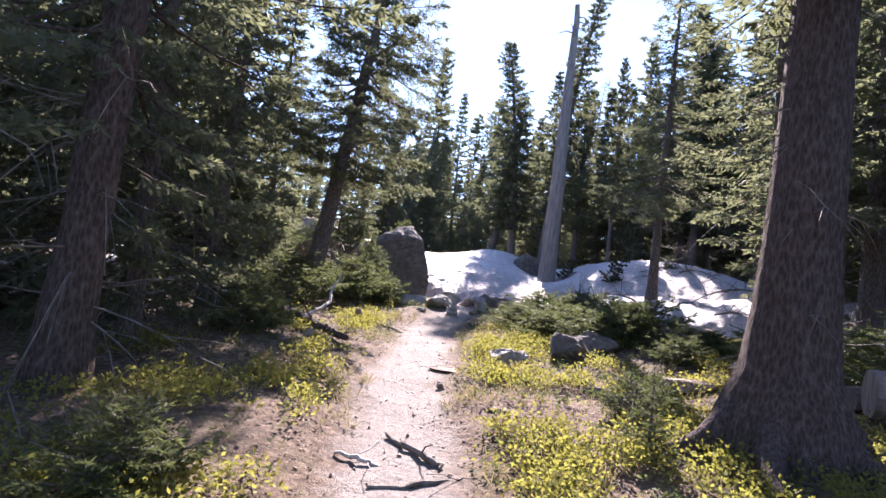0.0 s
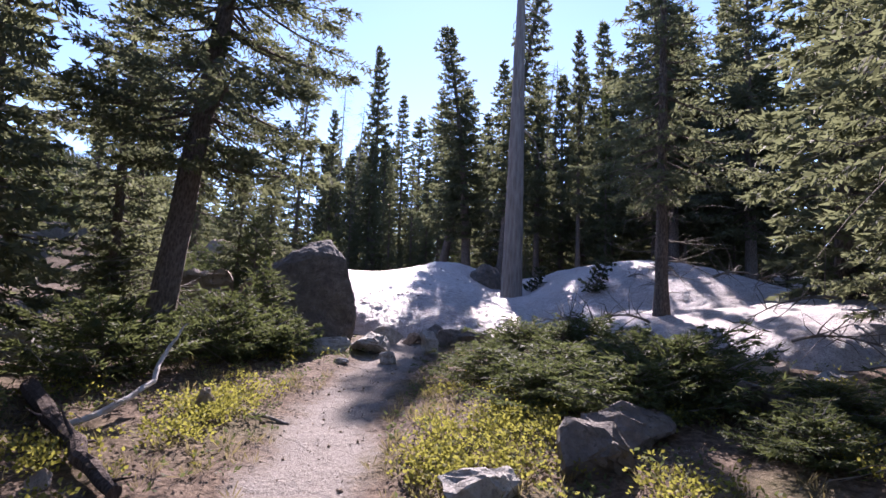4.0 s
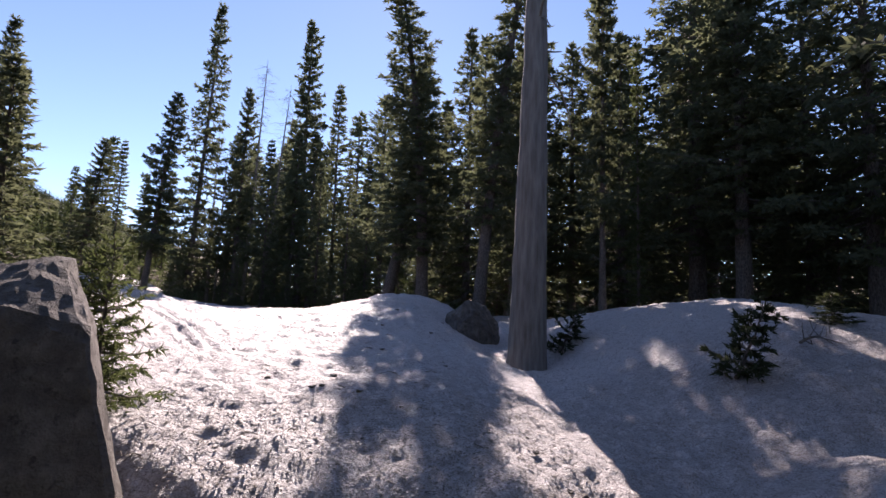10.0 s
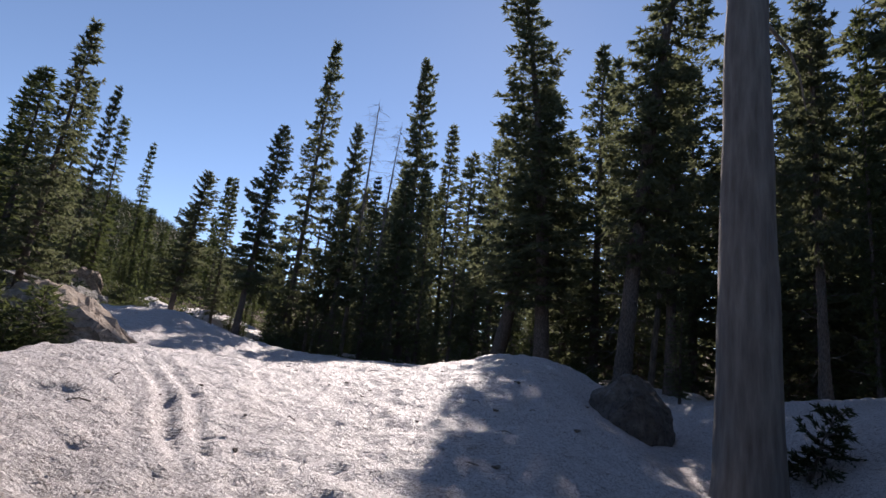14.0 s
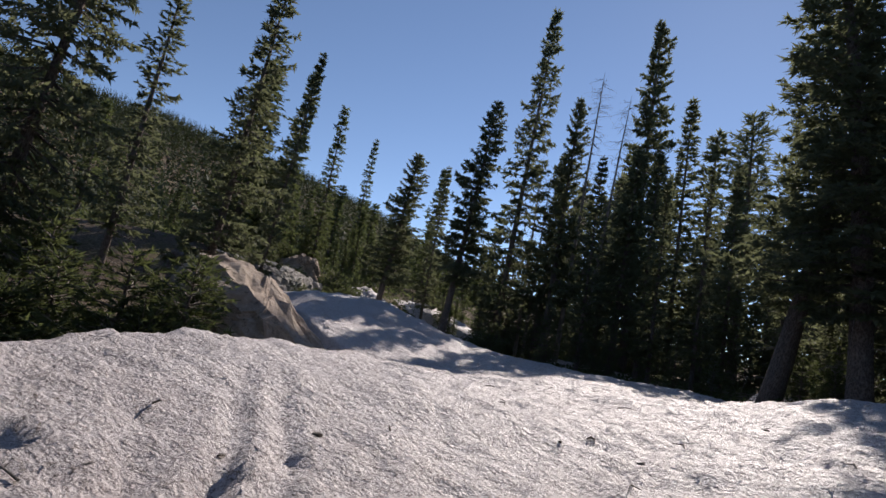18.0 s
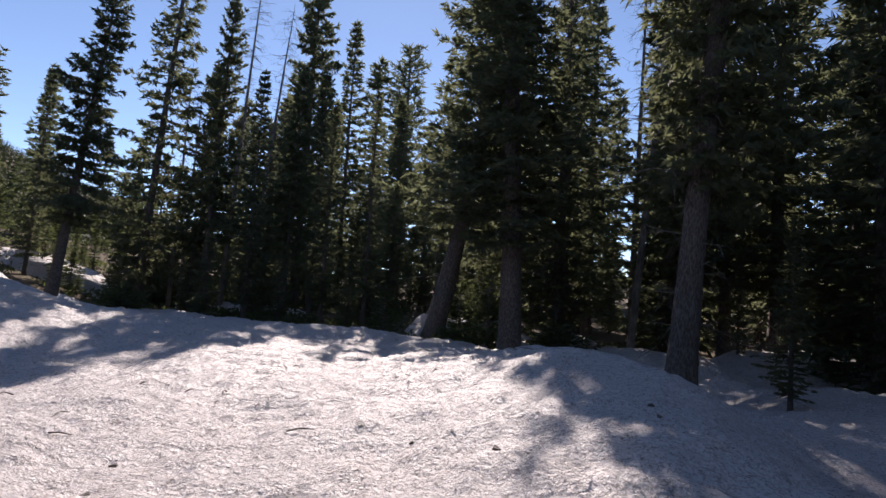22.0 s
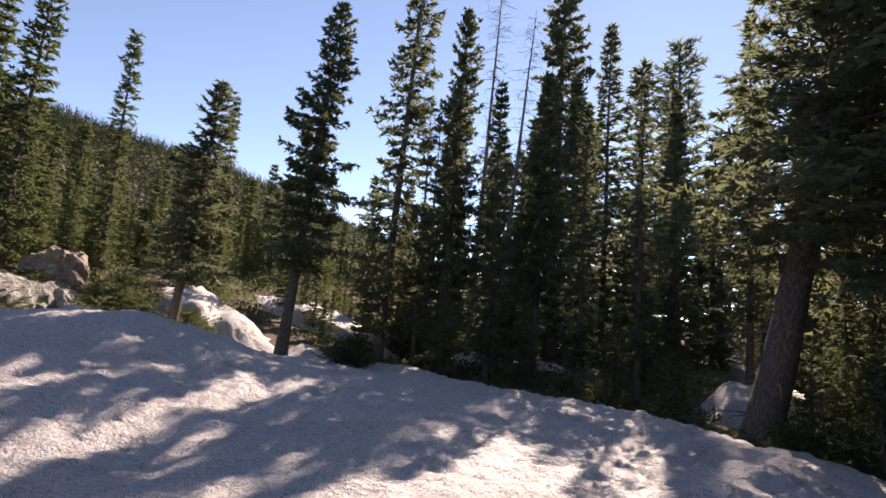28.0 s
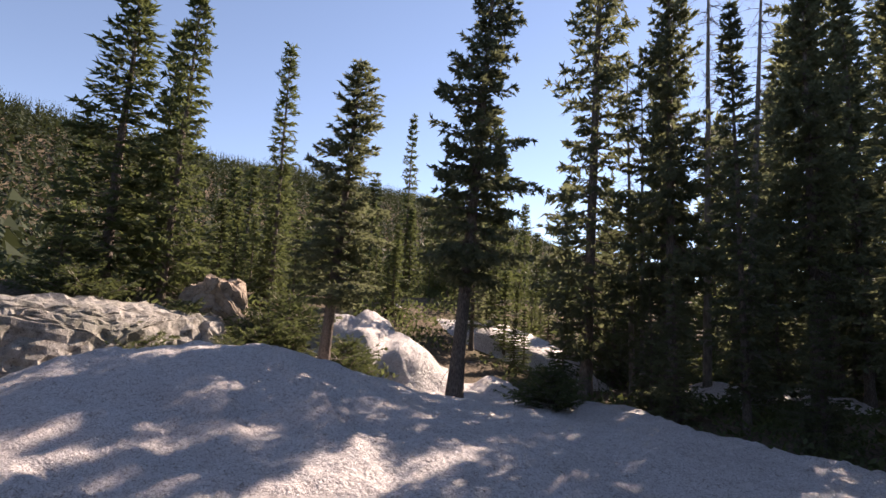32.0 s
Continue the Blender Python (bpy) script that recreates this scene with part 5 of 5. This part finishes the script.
def brush(label, x, y, up, way, n, reach, seed, mat=M_TWIG):
    """A dead curved limb with its bare side twigs."""
    rs = np.random.default_rng(seed)
    ob = tagged(new("dead_branch"), label, "branch", "bare dead branches")
    z0 = surface_z(x, y)
    ob.location = (x, y, z0)
    way = np.array(way, float)
    s = np.linspace(0, 1, 9)[:, None]
    pts = np.array([0, 0, up]) + way * reach * s + np.array([0, 0, -1]) * (0.35 * reach * s * s)
    part("limb", mesh_of("limb", *tube(pts, np.linspace(0.022, 0.005, 9), 6, 0.1, rs), mat), ob)
    tw = Soup()
    for _ in range(n):
        k = rs.integers(1, 9)
        w = way * 0.5 + rs.normal(size=3) * 0.6
        l = reach * rs.uniform(0.15, 0.45)
        q = pts[k]
        tw.add(*tube([q, q + w * l * 0.5, q + w * l + rs.normal(size=3) * 0.08], [0.009, 0.006, 0.002], 3))
    tagged(part("twigwork", tw.mesh("twigwork", mat), ob), kind="stuff")
    return ob


brush("curved bare dead branch over the snow edge", 5.9, 10.8, 0.75, (-0.75, 0.2, 0.1), 22, 1.4, 1)
brush("tangle of grey dead twigs by the rocks", 5.0, 10.4, 0.5, (0.7, -0.3, 0.3), 24, 1.3, 2)
brush("bare dead branch among the shrubs", 3.4, 12.9, 0.35, (-0.6, -0.5, 0.5), 24, 1.2, 3)
brush("bare dead branch among the shrubs", 4.3, 12.7, 0.45, (-0.8, -0.3, 0.35), 24, 1.3, 4)
brush("bare dead branch under the firs", -4.6, 8.2, 0.5, (0.8, -0.2, 0.2), 22, 1.4, 5)
brush("bare dead branch under the firs", -3.7, 6.6, 0.4, (0.7, 0.3, 0.3), 20, 1.1, 6)
brush("bare dead branch in the shade", 5.4, 7.6, 0.7, (0.5, 0.4, 0.2), 22, 1.3, 7)
brush("bare dead shrub with thin twigs beside the path", 1.8, 5.1, 0.05, (0.05, 0.0, 0.95), 26, 0.6, 9)
brush("bare dead shrub with thin twigs beside the path", 2.4, 5.9, 0.05, (-0.1, 0.1, 0.9), 22, 0.45, 10)
brush("crooked dead branch hanging over the snow edge", 4.9, 11.9, 0.9, (0.5, -0.3, 0.3), 26, 1.2, 11)
brush("bare branch lying on the snow", 6.2, 18.2, 0.1, (0.7, 0.2, 0.35), 18, 0.9, 8)

# ---- twigs on the snow ----
rng = np.random.default_rng(5)
for k in range(60):
    x, y = rng.uniform(-3.5, 2.2), rng.uniform(16, 29)
    l, a = rng.uniform(0.06, 0.22), rng.uniform(0, 6.28)
    d = np.array([math.cos(a), math.sin(a), 0]) * l
    z = surface_z(x, y) + 0.008
    pts = [np.zeros(3), d * 0.5 + np.array([0, 0, 0.02]), d + rng.normal(size=3) * 0.015]
    tw = Soup()
    tw.add(*tube(pts, [0.006, 0.005, 0.002], 4))
    if k % 2:
        tw.add(*tube([d * 0.4 + np.array([0, 0, 0.015]), d * 0.6 + np.array([-d[1], d[0], 0.02]) * 0.4], [0.004, 0.002], 4))
    ob = tagged(new("twig", tw.mesh("twig", M_TWIG)), "small broken twig lying on the snow", "twig", "twigs on the snow")
    ob.location = (x, y, z)


# ---- dark clumps on the snow ----
rng = np.random.default_rng(6)
SPOTS = [(0.43, 19.03), (0.21, 18.5), (0.72, 18.28), (-0.93, 20.12), (0.32, 18.51), (0.46, 19.25), (0.72, 17.26), (0.57, 24.2), (0.15, 24.6), (1.1, 20.3)]
for k in range(44):
    x, y = SPOTS[k] if k < len(SPOTS) else (rng.uniform(-2.4, 2.6), 15.6 + 9 * rng.random() ** 1.7)
    q = rng.uniform(0.035, 0.075) * (1.5 if k in (0, 1) else 1.0)
    rock(x, y, (q * 1.5, q, q * 0.6), 300 + k % 4, M_TWIG, rng.uniform(0, 360), sink=0.25, label="dark clump of bark and needles lying on the snow", name="bark_clump", group="bark clumps on the snow", corners=11, cuts=1, rough=0.2)


# ---- small growth and litter ----
def field(n, seed, x0, x1, y0, y1, keep):
    r = np.random.default_rng(seed)
    x, y = r.uniform(x0, x1, n * 4), r.uniform(y0, y1, n * 4)
    k = r.random(n * 4) < keep(x, y)
    return x[k][:n], y[k][:n], r


def leafy(name, label, x, y, r, mat, per, height, spread, size, wide, upright, category):
    n = len(x)
    z = ground_z(x, y)
    base = np.stack([x, y, z], 1)
    hh = height * r.uniform(0.6, 1.3, n)
    o = np.repeat(base, per, 0)
    ang = r.uniform(0, 2 * np.pi, n * per)
    rad = np.sqrt(r.random(n * per)) * np.repeat(spread * r.uniform(0.6, 1.3, n), per)
    up = np.repeat(hh, per) * r.uniform(0.25, 1.0, n * per)
    o = o + np.stack([np.cos(ang) * rad, np.sin(ang) * rad, up], 1)
    d = np.stack([np.cos(ang), np.sin(ang), np.full(n * per, upright)], 1) + r.normal(size=(n * per, 3)) * 0.5
    d /= np.linalg.norm(d, axis=1)[:, None]
    s = np.cross(d, r.normal(size=d.shape))
    s /= np.linalg.norm(s, axis=1)[:, None]
    l = (size * r.uniform(0.7, 1.3, n * per))[:, None]
    v = np.stack([o, o + d * l * 0.5 + s * l * wide, o + d * l, o + d * l * 0.5 - s * l * wide], 1)
    ob = new(name, mesh_of(name, v.reshape(-1, 3), np.arange(len(v) * 4).reshape(-1, 4), mat))
    return tagged(ob, label, category, kind="stuff")


def off_path(x, y):
    return np.abs(x - track_x(y))


patchy = lambda x, y, s: smooth(0.47, 0.60, fbm(x * 1.3, y * 1.3, s))
near_edge = lambda x, y: smooth(0.6, 1.1, off_path(x, y) - 0.25 * smooth(9, 13, y)) * np.exp(-np.clip(off_path(x, y) - 1.3, 0, 9) * np.where(x > 0, 0.42, 0.5))
x, y, r = field(5200, 11, -3.4, 5.6, 0.8, 13.2, lambda x, y: near_edge(x, y) * (0.02 + 0.98 * patchy(x, y, 61)) * (1 - 0.8 * smooth(9.5, 12, y)))
leafy("ground_shrub", "low yellow-green leafy groundcover along the path", x, y, r, M_SHRUB, 16, 0.16, 0.10, 0.038, 0.30, 0.6, "groundcover")
x, y, r = field(1500, 12, -3.2, 5.5, 0.5, 14.5, lambda x, y: smooth(0.35, 0.75, off_path(x, y)) * np.exp(-np.clip(off_path(x, y) - 0.9, 0, 9) * 0.6) * (0.08 + 0.92 * patchy(x, y, 67)))
leafy("grass", "short dry grass tufts beside the path", x, y, r, M_GRASS, 10, 0.015, 0.035, 0.11, 0.035, 1.5, "grass")
x, y, r = field(2600, 13, -6, 8, 0.5, 15, lambda x, y: (0.2 + 0.8 * patchy(x, y, 71)) * smooth(0.4, 0.85, off_path(x, y)))
leafy("forest_herbs", "sparse green and brown herbs on the forest floor", x, y, r, M_NEEDLE_Y, 8, 0.10, 0.08, 0.05, 0.22, 0.5, "groundcover")
x, y, r = field(9000, 14, -6, 8, -1, 15.5, lambda x, y: 0.35 + 0.65 * smooth(0.2, 0.7, off_path(x, y)))
chips = leafy("litter", "brown needles and bark chips strewn over the soil", x, y, r, M_TWIG, 3, 0.012, 0.06, 0.035, 0.16, 0.05, "litter")
x, y, r = field(3000, 19, -27, 4, 30.5, 62, lambda x, y: (0.15 + 0.85 * patchy(x * 0.5, y * 0.5, 73)) * (snow_z(x, y) < ground_z(x, y)))
leafy("undergrowth", "green and russet undergrowth beneath the valley spruces", x, y, r, M_NEEDLE_Y, 14, 0.35, 0.35, 0.16, 0.20, 0.7, "groundcover")
# litter on the snow
r = np.random.default_rng(15)
n = 42000
x, y = np.where(r.random(n) < 0.6, r.normal(-0.6, 2.0, n), r.uniform(-6, 5, n)), 15.3 + 16 * r.random(n) ** 1.3
z = snow_z(x, y)
low = r.random(n) < 0.16
x, y = np.where(low, r.uniform(-1.2, 2.8, n), x), np.where(low, 15.0 + 3.2 * r.random(n) ** 1.4, y)
z = snow_z(x, y)
ok = z > ground_z(x, y) + 0.03
x, y, z = x[ok], y[ok], z[ok]
o = np.stack([x, y, z + 0.004], 1)
a = r.uniform(0, 6.28, len(x))
d = np.stack([np.cos(a), np.sin(a), r.uniform(-0.03, 0.04, len(x))], 1) * (0.010 + 0.045 * r.random(len(x)) ** 2.5 + 0.012 * low[ok])[:, None]
s = np.stack([-np.sin(a), np.cos(a), np.zeros(len(x))], 1) * (r.uniform(0.002, 0.007, len(x)) + 0.006 * low[ok])[:, None]
v = np.stack([o, o + d * 0.5 + s, o + d, o + d * 0.5 - s], 1)
tagged(new("snow_litter", mesh_of("snow_litter", v.reshape(-1, 3), np.arange(len(v) * 4).reshape(-1, 4), M_TWIG)), "dark needles and cone scales strewn on the snow", "litter", kind="stuff")
# pebbles
r = np.random.default_rng(16)
soup = Soup()
P8 = np.array([[1, 0, 0], [-1, 0, 0], [0, 1, 0], [0, -1, 0], [0, 0, 1], [0, 0, -0.6]], float)
F8 = np.array([[0, 2, 4], [2, 1, 4], [1, 3, 4], [3, 0, 4], [2, 0, 5], [1, 2, 5], [3, 1, 5], [0, 3, 5]])
for k in range(1000):
    y = r.uniform(1.0, 15.0)
    x = float(track_x(y)) + r.normal() * (0.8 if k % 3 else 1.6)
    size = 0.005 + 0.020 * r.random() ** 5
    q = P8 * (size * r.uniform(0.7, 1.4, 3)) * r.uniform(0.75, 1.2, (6, 1)) @ np.array(Euler((r.uniform(-0.4, 0.4), r.uniform(-0.4, 0.4), r.uniform(0, 6.28))).to_matrix())
    soup.add(q + np.array([x, y, float(ground_z(x, y)) + size * 0.2]), F8)
tagged(new("pebbles", soup.mesh("pebbles", M_ROCK_W)), "small stones and gravel scattered on the path", "gravel", kind="stuff")
# cobbles by the snow edge
r = np.random.default_rng(17)
for k in range(26):
    x, y = r.uniform(-1.2, 3.6), r.uniform(13.2, 15.2)
    q = r.uniform(0.07, 0.2)
    rock(x, y, (q * 1.3, q, q * 0.7), 200 + k, [M_ROCK, M_ROCK_D, M_ROCK_W][k % 3], r.uniform(0, 360), label="small angular stone by the snow edge", name="stone", group="stones by the snow", on=float(ground_z(x, y)), corners=10, cuts=1)

# ---- wooded hillside ----
r = np.random.default_rng(18)
n, per = 24000, 12
x, y = -48 - 290 * r.random(n) ** 0.95, r.uniform(-100, 720, n)
h = r.uniform(6.5, 11, n)
z = ground_z(x, y)
H, X, Y, Z = (np.repeat(q, per) for q in (h, x, y, z))
q = np.tile(np.linspace(0.05, 1.0, per), n)
a = r.uniform(0, 6.28, n * per)
w = H * 0.25 * (1.05 - q) * r.uniform(0.6, 1.3, n * per)
c = np.stack([X, Y, Z + H * q], 1)
out = np.stack([np.cos(a), np.sin(a), np.full(n * per, -0.25)], 1) * w[:, None]
sd = np.stack([-np.sin(a), np.cos(a), np.zeros(n * per)], 1) * (w * 0.45)[:, None]
v = np.stack([c + np.array([0, 0, 1]) * (H * 0.07)[:, None], c + out + sd, c + out - sd], 1)
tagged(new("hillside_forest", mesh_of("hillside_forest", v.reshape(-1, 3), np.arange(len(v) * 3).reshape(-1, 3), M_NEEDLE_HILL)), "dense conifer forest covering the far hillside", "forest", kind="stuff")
